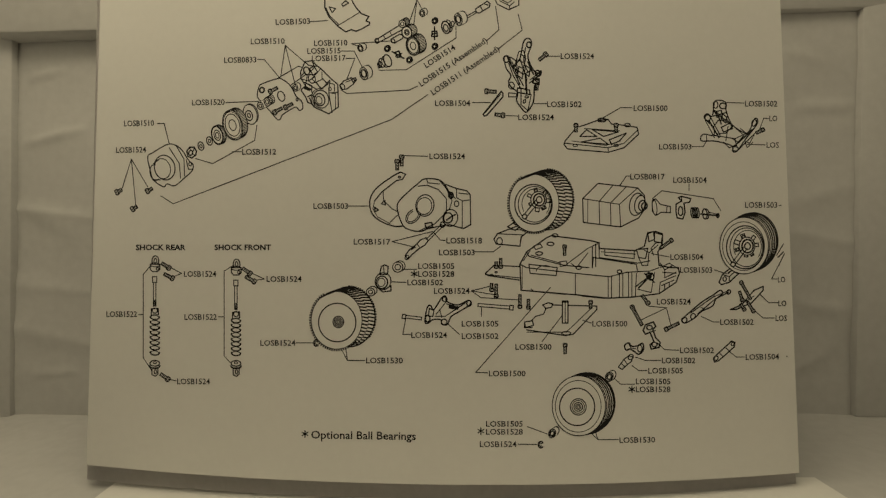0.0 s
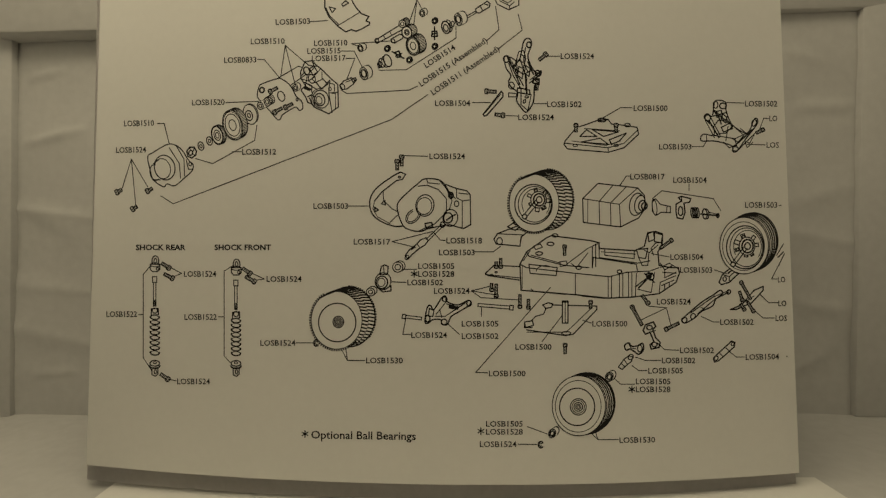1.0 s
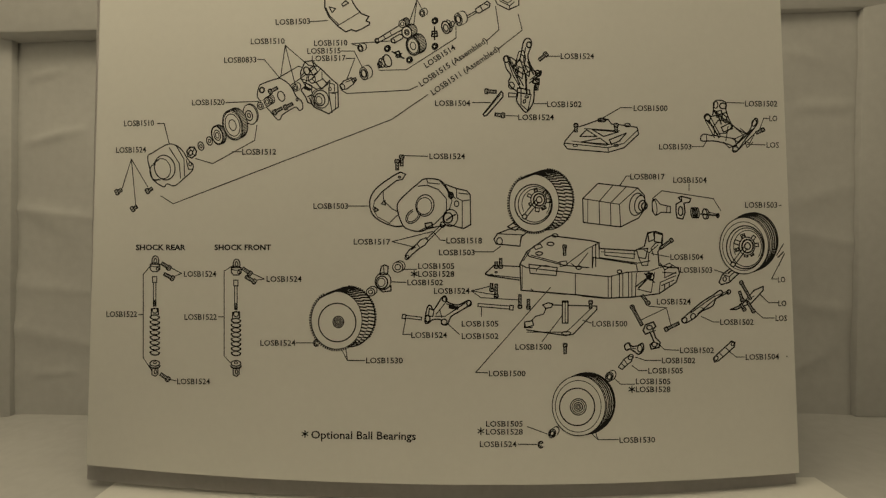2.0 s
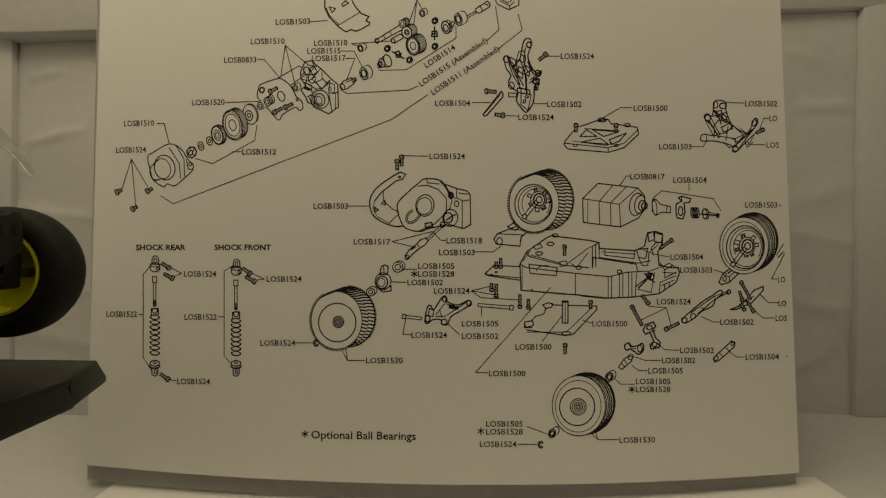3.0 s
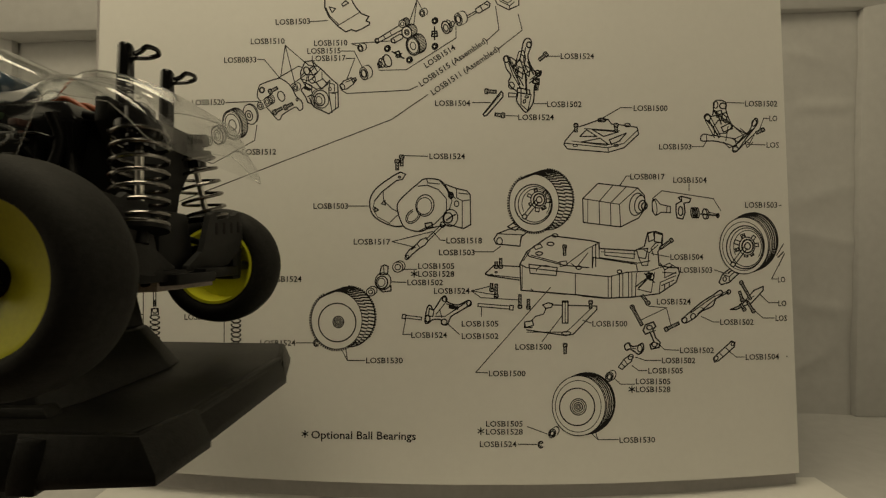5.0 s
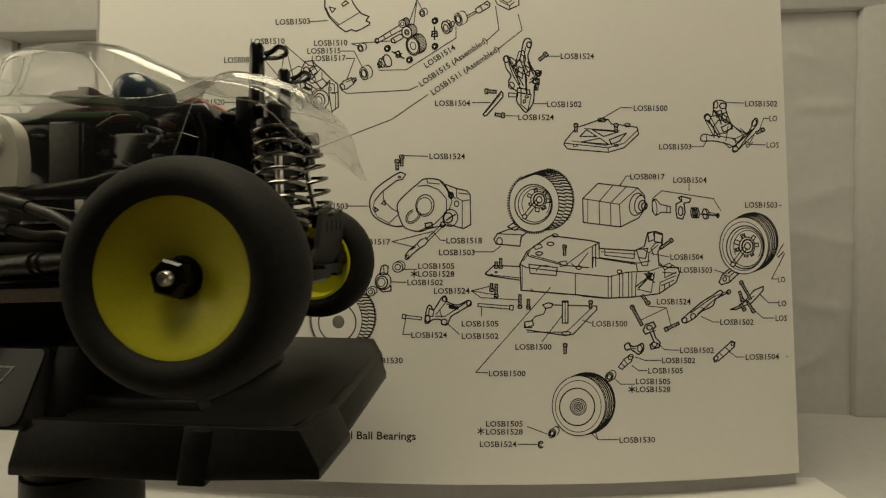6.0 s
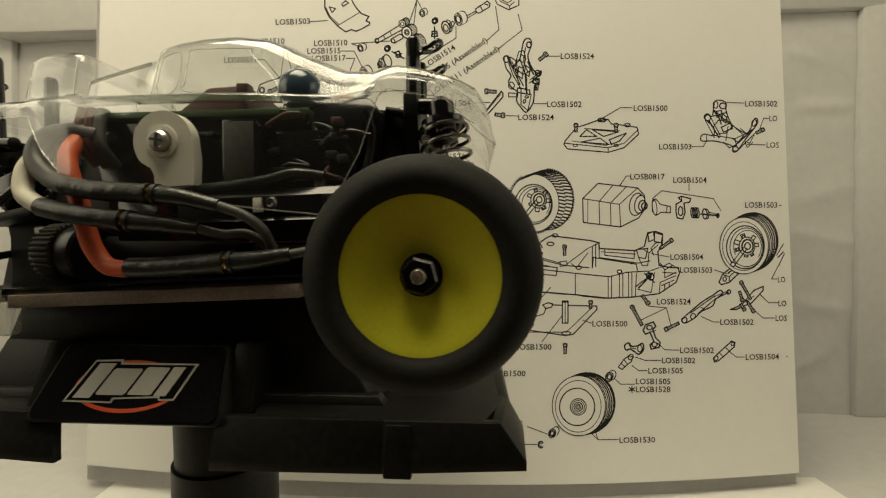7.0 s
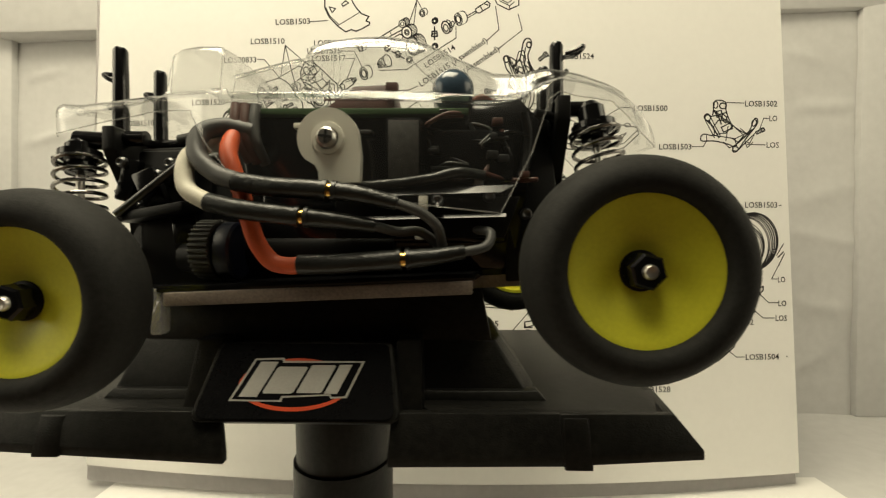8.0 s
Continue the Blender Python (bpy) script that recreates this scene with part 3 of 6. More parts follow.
def print_shocks_and_wheels():
    shock_drawing(274.5, 453)
    shock_drawing(418, 459, 0.92)
    for x0, y0, x1, y1 in ((302, 476, 287, 466), (308, 494, 291, 485), (300, 673, 285, 662), (445, 486, 430, 475), (453, 500, 435, 490)):
        screw(x0, y0, x1, y1)
    knobbly_wheel(596, 567, 45, 51, 22, -6, (1, 4, 33, 34), False)
    knobbly_wheel(945, 360, 44, 51, 24, -6, (-1, 2, 33, 35), True)
    ribbed_wheel(1024, 718, 47, 53, 17, -5, (-3, 2, 31, 33), False)
    ribbed_wheel(1316, 435, 43, 50, 17, -8, (2, 3, 33, 38), True)
    # circlips
    for x, y in ((560, 607), (957, 787)):
        d = Drawing()
        d.oval(x, y, 4.4, 5.6, 0, 40, 330, w=2.4).oval(x, y, 2.0, 2.8, 0, 40, 330, w=1.2)
        d.done()
    # bearings by the wheels
    ring(977, 767, 6, 8, 0.5, 6, -4, 20, inner=0.75)
    ring(1078, 667, 6.5, 8.5, 0.5, 5, -3, 20, inner=0.75)
    ring(656, 517, 7.5, 7, 0.5, 4, -3, 10)
    ring(704, 473, 9, 9, 0.55, 4, -2, 10)
    # axle stub, steering blocks
    d = Drawing()
    d.loop(1094, 650, 1104, 636, 1112, 630, 1120, 632, 1117, 640, 1108, 647, 1101, 654, w=1.8).line(1104, 636, 1110, 645).oval(1116, 632, 4, 5, 40, w=1.8).line(1099, 643, 1106, 650)
    d.done()
    d = Drawing()
    d.curve(1105, 612, 1112, 607, 1118, 613, 1128, 612, 1137, 608, 1138, 620, 1130, 627, 1122, 622, 1114, 618, 1108, 620, w=2.4).oval(1132, 617, 4, 6, w=1.8).line(1112, 607, 1116, 616, 1126, 618)
    d.done()
    d = Drawing()
    d.loop(1138, 585, 1142, 575, 1156, 570, 1160, 578, 1155, 583, 1160, 598, 1168, 606, 1166, 615, 1152, 618, 1150, 610, 1157, 605, 1150, 588, 1142, 592, w=2.4)
    d.oval(1149, 580, 5, 4, w=2.0).oval(1158, 610, 4.5, 4, w=2.0).line(1150, 588, 1160, 585)
    d.done()
    # rear hub carrier
    d = Drawing()
    d.oval(678, 498, 14, 15, 10, w=1.8, fill=True).oval(676, 500, 10, 11, 10, w=2.2).oval(675, 500, 6.5, 7.5, 10, w=1.4)
    d.loop(672, 486, 675, 472, 681, 469, 687, 472, 686, 486, w=2.0).loop(684, 511, 692, 506, 692, 515, 678, 517, 672, 513, w=2.0).line(679, 472, 680, 484)
    d.done()


def print_gear_train():
    # motor cover
    d = Drawing()
    d.curve(262, 278, 272, 270, 297, 256, 312, 258, 324, 268, 334, 284, 342, 292, 340, 303, 326, 316, 310, 329, 296, 326, 290, 331, 272, 319, 266, 300, w=1.8)
    d.oval(292, 297, 18, 22, -15, w=1.8, fill=True).oval(288, 299, 14, 18, -15, w=1.4).oval(275, 306, 9, 14, -10, 60, 290, w=1.6)
    d.line(272, 290, 282, 283).line(270, 318, 285, 319).line(300, 262, 318, 290, 320, 316).line(312, 258, 326, 282, 327, 312).line(330, 283, 334, 300, 341, 300).oval(337, 291, 2.4, 3, w=1.6)
    d.done()
    for x0, y0, x1, y1 in ((205, 342, 216, 336), (259, 340, 270, 334), (233, 372, 243, 366)):
        screw(x0, y0, x1, y1, 2.6, 4.4)
    # nut, washers, slipper plates, spur gear
    d = Drawing()
    d.loop(331, 268, 336, 261, 344, 261, 348, 268, 347, 275, 340, 280, 333, 277, w=2.2).oval(338, 271, 3.4, 4.4, 15, w=2.0).line(336, 261, 337, 266).line(344, 261, 343, 268).line(347, 275, 343, 274)
    d.done()
    for x, y, rx, ry, h in ((356, 259, 5, 7.5, 0.42), (371, 250, 5, 7.5, 0.4)):
        d = Drawing()
        d.oval(x, y, rx, ry, -15, w=1.7).oval(x, y, rx * h, ry * h, -15, w=1.5)
        d.done()
    toothed(385, 240, 10, 17, 5, -2, -15, 44, (0.55, 0.3))
    toothed(412, 222, 17, 27, 9, -4, -15, 64, (0.74, 0.36))
    d = Drawing()
    d.oval(443, 203, 12, 18, -15, w=1.6).oval(445, 202, 12, 18, -15, 250, 420, w=1.4).oval(441, 205, 6, 9, -15, w=1.8).oval(441, 205, 2.4, 4, -15, w=1.6)
    d.done()
    # motor plate
    d = Drawing()
    d.curve(458, 156, 464, 149, 490, 140, 500, 141, 514, 152, 524, 170, 534, 180, 536, 192, 530, 196, 524, 190, 512, 196, 500, 204, 496, 212, 490, 211, 478, 197, 466, 184, 456, 172, w=1.8)
    d.oval(498, 171, 6, 9, -20, w=1.8).oval(464, 160, 4, 4.5, w=2.4).oval(488, 198, 3, 3.5, w=2.0).line(490, 140, 528, 118, 536, 120).line(514, 152, 542, 132).oval(526, 177, 1.8, 2.2, w=1.6)
    d.done()
    ring(461, 188, 5, 6.5, 0.5, 16, -9, -15)
    toothed(473, 181, 5, 8, 8, -5, -15, 16, (0.5,))
    for x0, y0, x1, y1 in ((476, 164, 491, 156), (484, 201, 499, 192), (503, 192, 518, 184)):
        screw(x0, y0, x1, y1, 2.4, 4.2)
    ring(523, 156, 4.5, 6, 0.55, 5, -3, -10)
    # gear case
    d = Drawing()
    d.loop(532, 128, 540, 110, 552, 108, 560, 116, 568, 122, 586, 140, 598, 150, 599, 190, 582, 202, 556, 190, 552, 184, 545, 182, 541, 172, 533, 160, 541, 152, 533, 140, w=2.0)
    d.oval(568, 176, 14, 16, -15, w=1.8).oval(566, 177, 9, 11, -15, w=2.0).oval(565, 178, 5, 7, -15, w=1.5)
    d.line(584, 142, 582, 165, 599, 164).line(582, 165, 588, 200).line(560, 116, 544, 134, 541, 152).line(568, 122, 552, 140, 570, 158, 584, 142).oval(543, 126, 5, 7, -20, w=2.0)
    d.oval(584, 158, 2.5, 3, w=1.5).line(556, 190, 558, 178).line(545, 150, 560, 158).line(533, 140, 546, 144, 558, 136).line(552, 108, 556, 116, 548, 122)
    d.blot(540, 152, 552, 158, 548, 162, 538, 158)
    d.done()
    d = Drawing()
    d.line(540, 110, 546, 116, 560, 118, w=1.6).loop(548, 122, 556, 118, 562, 128, 554, 134, w=1.8).oval(552, 140, 6, 8, -20, w=1.8).loop(560, 146, 572, 140, 580, 150, 568, 158, w=1.7).line(570, 128, 570, 142, w=1.5).line(576, 146, 592, 150, 592, 162, w=1.6).line(538, 146, 552, 152, 552, 164, w=1.8).oval(568, 176, 17, 19, -15, 100, 300, w=1.3)
    d.line(588, 166, 594, 166, 594, 192, w=1.3).line(545, 172, 552, 168, 556, 172, w=2.0).line(534, 134, 540, 128, w=2.0).line(552, 184, 548, 174, w=1.8)
    d.done()
    # stub, bearing and small shafts
    d = Drawing()
    d.loop(602, 152, 608, 144, 622, 138, 628, 142, 626, 149, 614, 158, 606, 159, w=1.9).oval(606, 154, 4, 5.5, -30, w=1.6).loop(622, 141, 629, 138, 631, 142, 626, 147, w=2.0).line(612, 146, 620, 143)
    d.done()
    ring(644, 131, 7, 11, 0.55, 8, -4, -15, inner=0.75)
    ring(638, 86, 4.5, 6, 0.6, 6, -3, -15)
    d = Drawing()
    d.oval(676, 112, 5, 8, -20, w=2.0).oval(686, 108, 6.5, 11, -20, w=2.0).oval(682, 110, 6, 10, -20, 90, 270, w=1.6).line(669, 111, 672, 120).loop(668, 113, 673, 109, 676, 119, 670, 121, w=1.8)
    d.done()
    for x, y in ((685, 87), (724, 107), (769, 38), (769, 83)):
        toothed(x, y, 4.6, 5.2, 1.5, -1, 0, 12, (0.55,), 1.8)
    d = Drawing()
    d.line(694, 92, 715, 104, w=2.4).loop(700, 93, 706, 91, 710, 101, 703, 102, w=2.4).line(700, 100, 711, 95, w=2.0)
    d.done()
    d = Drawing()
    d.line(769, 48, 769, 71, w=2.4).loop(765, 56, 773, 56, 774, 65, 764, 65, w=2.4).line(765, 61, 774, 59, w=2.0)
    d.done()
    # layshaft and gears
    d = Drawing()
    d.loop(664, 72, 706, 46, 712, 44, 716, 51, 672, 75, 666, 76, w=1.8).line(678, 63, 682, 69).line(690, 57, 693, 62).oval(667, 73, 3.4, 4.4, -20, w=1.6)
    d.done()
    d = Drawing()
    d.loop(692, 70, 708, 61, 714, 64, 712, 69, 698, 77, 693, 75, w=1.8).oval(696, 73, 2.6, 3.8, -25, w=1.5)
    d.done()
    toothed(712, 43, 6, 7, 7, -4, -15, 20, (0.5,))
    toothed(720, 58, 9, 11, 9, -4, -15, 26, (0.45, 0.25))
    toothed(731, 82, 12, 17, 11, -5, -15, 40, (0.78, 0.4))
    ring(747, 24, 4.5, 6, 0.6, 5, -3, -15)
    # diff half, bearing, drive cup
    d = Drawing()
    d.oval(789, 49, 7, 11, -15, w=2.2).oval(789, 50, 4, 6, -15, w=1.8).oval(793, 47, 7, 11, -15, 270, 450, w=1.8).loop(796, 42, 801, 38, 804, 41, 803, 47, 798, 50, w=1.7)
    d.done()
    ring(811, 35, 6.5, 11, 0.55, 9, -4, -15, inner=0.75)
    d = Drawing()
    d.loop(826, 29, 842, 20, 844, 23, 828, 32, w=1.6).loop(842, 16, 862, 3, 867, 7, 866, 13, 848, 24, 842, 22, w=2.0).line(850, 12, 854, 19).line(858, 8, 864, 10, w=2.0)
    d.done()
    d = Drawing()
    d.line(876, 0, 880, 8, 900, 18, 918, 10, 918, 0, w=1.9).line(884, 2, 902, 11, 910, 4).line(902, 11, 901, 18).line(888, 0, 898, 6, 906, 1)
    d.done()
    # curved guard at the top
    d = Drawing()
    d.line(575, 0, 575, 14, 582, 30, 598, 47, 612, 57, 622, 53, 630, 56, 640, 52, 654, 44, 654, 40, 648, 38, 650, 34, 653, 30, 640, 25, 630, 14, 622, 0, w=2.2)
    d.line(598, 46, 636, 23, w=1.2).loop(583, 13, 594, 16, 588, 23, w=1.8).line(605, 8, 612, 2, 617, 6, 607, 12, 605, 8, w=1.9).line(577, 14, 584, 29, 600, 44, w=1.3)
    d.done()


def print_middle():
    for x0, y0, x1, y1 in ((703, 283, 703, 301), (711, 275, 711, 294)):
        screw(x0, y0, x1, y1, 2.4, 4)
    d = Drawing()       # strap with a plate
    d.line(709, 305, 718, 309, 712, 318, 702, 320, 676, 340, 663, 356, w=2.0).curve(709, 305, 694, 313, 668, 332, 656, 350, 655, 368, 662, 383, 680, 395, 700, 401, 714, 400, w=2.2, closed=False)
    d.line(663, 356, 660, 370, 668, 384, 690, 396, w=1.3).line(678, 338, 679, 355, 694, 370, 706, 376).line(690, 394, 706, 379)
    d.loop(675, 361, 681, 355, 682, 363, w=2.0).loop(663, 367, 670, 372, 664, 375, w=2.0).oval(707, 314, 2, 1.5, w=1.8)
    d.done()
    d = Drawing()       # assembled gear case
    d.curve(776, 401, 758, 405, 742, 410, 718, 404, 708, 388, 703, 365, 712, 350, 740, 325, 752, 317, 774, 318, 786, 326, 800, 350, w=2.0, closed=False).line(786, 326, 808, 334, 826, 338, 832, 345, 833, 398, 820, 405, 796, 398, 776, 401, w=2.0)
    d.oval(752, 364, 16, 19, 10, w=1.8, fill=True).oval(751, 365, 13, 15, 10, w=1.5).oval(731, 383, 15, 10, -45, 40, 300, w=1.7).oval(731, 383, 12, 7, -45, 40, 300, w=1.3)
    d.line(740, 330, 756, 328, 776, 336, 790, 352, 790, 376, 770, 396, 742, 409, w=1.6).line(755, 317, 757, 324, 778, 326).oval(797, 386, 13, 15, 10, w=1.8).oval(793, 386, 8, 9, 10, w=2.2).line(790, 390, 800, 383, 806, 380, w=2.4)
    d.line(808, 334, 808, 350, 818, 356, 832, 354).line(818, 356, 818, 404).oval(798, 346, 4, 5, w=2.4).oval(808, 361, 4, 5, w=1.6).line(786, 326, 800, 356, 795, 372).line(812, 342, 828, 344).loop(752, 396, 764, 394, 766, 402, 754, 404, w=2.2).line(776, 318, 806, 352)
    d.done()
    d = Drawing()       # drive shaft
    d.loop(717, 453, 724, 443, 738, 432, 744, 425, 754, 421, 758, 426, 752, 434, 742, 440, 730, 450, 722, 459, w=2.0).oval(720, 456, 3, 4, 30, w=1.6).line(738, 432, 744, 440).line(728, 442, 734, 437, w=2.4)
    d.line(754, 424, 782, 397, w=1.5).line(757, 427, 785, 400, w=1.5).oval(783, 398, 4, 5, w=1.8)
    d.done()
    d = Drawing()       # rear arm carrier with block
    d.loop(874, 424, 880, 414, 916, 400, 938, 398, 934, 410, 922, 420, 920, 436, 878, 432, w=2.0).line(880, 414, 924, 416).line(924, 416, 920, 434).oval(884, 427, 5, 6, w=1.7)
    d.loop(898, 402, 940, 372, 946, 378, 912, 408, w=2.0).line(936, 396, 962, 384, 966, 376).loop(918, 384, 930, 374, 938, 380, 926, 392, w=2.2).line(926, 384, 956, 358, w=2.4).line(912, 392, 928, 402).line(900, 406, 934, 408).oval(914, 394, 5, 4, w=2.0)
    d.blot(916, 398, 936, 386, 934, 390, 918, 402)
    d.done()
    # rear arm with pins
    pin(712, 560, 746, 564, 2.4, 3.6)
    pin(908, 545, 846, 540, 2.6, 4.0)
    d = Drawing()
    d.curve(752, 569, 756, 545, 762, 541, 768, 548, 782, 527, 789, 525, 791, 534, 810, 540, 828, 532, 833, 535, 830, 541, 812, 552, 798, 561, 792, 574, 782, 574, 780, 566, 766, 566, 758, 572, w=2.2)
    d.oval(787, 530, 4, 4, w=2.0).oval(830, 537, 4, 5, w=2.2).line(772, 556, 790, 534).line(770, 560, 788, 560, 806, 548).oval(786, 570, 5, 5, w=2.0).oval(757, 564, 4, 6, w=2.0).line(790, 538, 812, 544, 824, 536, w=1.8).line(778, 548, 782, 562).loop(760, 546, 768, 550, 766, 560, 758, 560, w=1.8)
    d.blot(794, 540, 812, 545, 810, 549, 794, 546)
    d.done()
    # shock tower with link
    screw(858, 162, 878, 163)
    screw(893, 205, 876, 203)
    screw(968, 95, 954, 107)
    d = Drawing()
    d.loop(855, 203, 887, 162, 890, 166, 890, 172, 862, 204, 857, 206, w=2.2).line(859, 200, 886, 167, w=1.2)
    d.done()
    d = Drawing()
    d.curve(926, 76, 932, 69, 939, 71, 940, 82, 934, 100, 940, 118, 950, 130, 957, 126, 956, 134, 946, 140, 954, 150, 946, 152, 944, 180, 934, 197, 928, 198, 920, 188, 914, 178, 916, 164, 906, 156, 900, 146, 904, 134, 896, 122, 892, 104, 897, 100, 903, 106, 906, 118, 918, 108, 922, 96, w=2.2)
    d.oval(936, 80, 4, 5, w=2.4).oval(896, 105, 5, 6, w=2.2).oval(951, 130, 4, 5, w=2.2).oval(948, 145, 6, 4, w=2.2).line(908, 120, 926, 132, 944, 124, w=2.2).line(914, 106, 916, 142, w=2.0).line(920, 104, 932, 140, 930, 160, w=2.0)
    d.line(930, 134, 932, 166, w=3.0).line(916, 164, 938, 168, 937, 160, 918, 156, w=2.0).line(934, 110, 944, 132, w=2.6).oval(928, 180, 2, 3.5, 20, w=1.8).oval(932, 172, 3, 2, w=1.8).line(902, 110, 920, 150, w=2.2).oval(905, 152, 5, 6, w=1.8).line(900, 165, 914, 166, 914, 172, 900, 172, 900, 165, w=1.7)
    d.line(948, 150, 950, 160, w=2.4).line(934, 197, 940, 168).line(922, 96, 930, 104, 926, 122, w=2.0)
    d.done()
    d = Drawing()
    d.loop(897, 100, 905, 103, 913, 108, 912, 118, 904, 116, w=1.8).loop(914, 106, 918, 92, 926, 90, 930, 100, 928, 112, w=1.6).line(900, 112, 908, 134, 922, 158, w=1.8).line(906, 110, 914, 130, 926, 152, w=1.8)
    d.line(930, 84, 926, 110, 934, 128, w=1.6).loop(918, 118, 926, 122, 924, 140, 916, 134, w=1.8).loop(930, 116, 938, 122, 936, 136, 928, 130, w=1.8).line(938, 142, 956, 128, w=1.8).line(936, 148, 950, 138, w=1.6).line(914, 178, 916, 156, 922, 158, 922, 186, w=1.8)
    d.line(922, 186, 934, 196, w=1.6).loop(944, 140, 954, 140, 954, 148, 944, 148, w=2.2).line(947, 148, 947, 160, 952, 160, 952, 148, w=1.8)
    d.done()
    d = Drawing()
    d.loop(1262, 226, 1270, 214, 1286, 212, 1296, 224, 1284, 236, 1268, 238, w=1.8).line(1248, 214, 1264, 244, w=1.6).line(1258, 210, 1274, 240, w=1.6).loop(1266, 198, 1276, 196, 1278, 206, 1268, 208, w=2.0).loop(1278, 202, 1286, 208, 1284, 218, 1276, 212, w=2.0).line(1262, 182, 1262, 196, 1270, 206, w=1.8)
    d.line(1300, 226, 1316, 240, 1306, 252, 1292, 244, w=1.6).line(1310, 228, 1324, 240, w=1.6).line(1296, 262, 1330, 230, w=1.6).line(1304, 268, 1336, 236, w=1.6).line(1250, 240, 1250, 250, w=1.4).line(1280, 252, 1290, 262, 1300, 258, w=1.6).line(1318, 252, 1322, 262, 1332, 252, w=1.4)
    d.done()
    # top plate
    d = Drawing()
    d.loop(998, 256, 1000, 250, 1020, 226, 1034, 222, 1056, 214, 1076, 212, 1082, 220, 1102, 222, 1127, 226, 1130, 238, 1104, 262, 1076, 270, 1004, 264, w=1.9).line(1000, 254, 1076, 262, 1104, 254, 1129, 230)
    d.loop(1026, 242, 1038, 230, 1056, 242, w=1.9).loop(1048, 230, 1094, 234, 1068, 242, w=1.9).loop(1028, 252, 1062, 245, 1076, 256, w=1.9).loop(1078, 248, 1108, 236, 1096, 250, 1082, 256, w=1.9).oval(1065, 213, 7, 3, w=2.4).oval(1110, 222, 5, 3, w=1.8).line(1076, 262, 1076, 270).oval(1018, 258, 4, 2, w=1.4).oval(1090, 258, 4, 2, w=1.4)
    d.line(1034, 228, 1096, 232, w=1.4).line(1012, 250, 1072, 258, 1098, 250, w=1.2)
    d.done()
    for x, y0, y1 in ((1019, 219, 234), (1090, 219, 234)):
        screw(x, y0, x, y1, 2.4, 3.4)
    # bumper assembly
    screw(1352, 229, 1338, 236, 2.4, 3)
    d = Drawing()
    d.curve(1240, 243, 1246, 238, 1262, 240, 1262, 226, 1248, 212, 1246, 206, 1252, 202, 1260, 206, 1264, 182, 1272, 178, 1284, 182, 1284, 194, 1290, 212, 1298, 224, 1322, 236, 1334, 212, 1340, 212, 1338, 222, 1318, 248, 1304, 268, 1296, 268, 1296, 260, 1282, 254, 1262, 250, 1242, 250, w=2.0)
    d.oval(1279, 188, 6, 5, w=2.2).oval(1266, 186, 4, 6, w=1.7).oval(1252, 209, 5, 5, w=2.2).line(1254, 214, 1272, 244, w=2.6).line(1264, 196, 1290, 220, w=2.2).line(1262, 206, 1284, 200, w=2.0).line(1270, 204, 1276, 220, w=2.4).loop(1276, 226, 1292, 218, 1296, 228, 1280, 234, w=2.0).line(1298, 260, 1334, 228, w=2.6)
    d.line(1262, 240, 1300, 246, 1322, 236, w=1.6).line(1288, 224, 1284, 250).oval(1301, 264, 5, 4, w=2.0).oval(1334, 218, 4, 6, 20, w=1.8).line(1300, 246, 1304, 262).line(1318, 250, 1326, 254, 1334, 240)
    d.done()


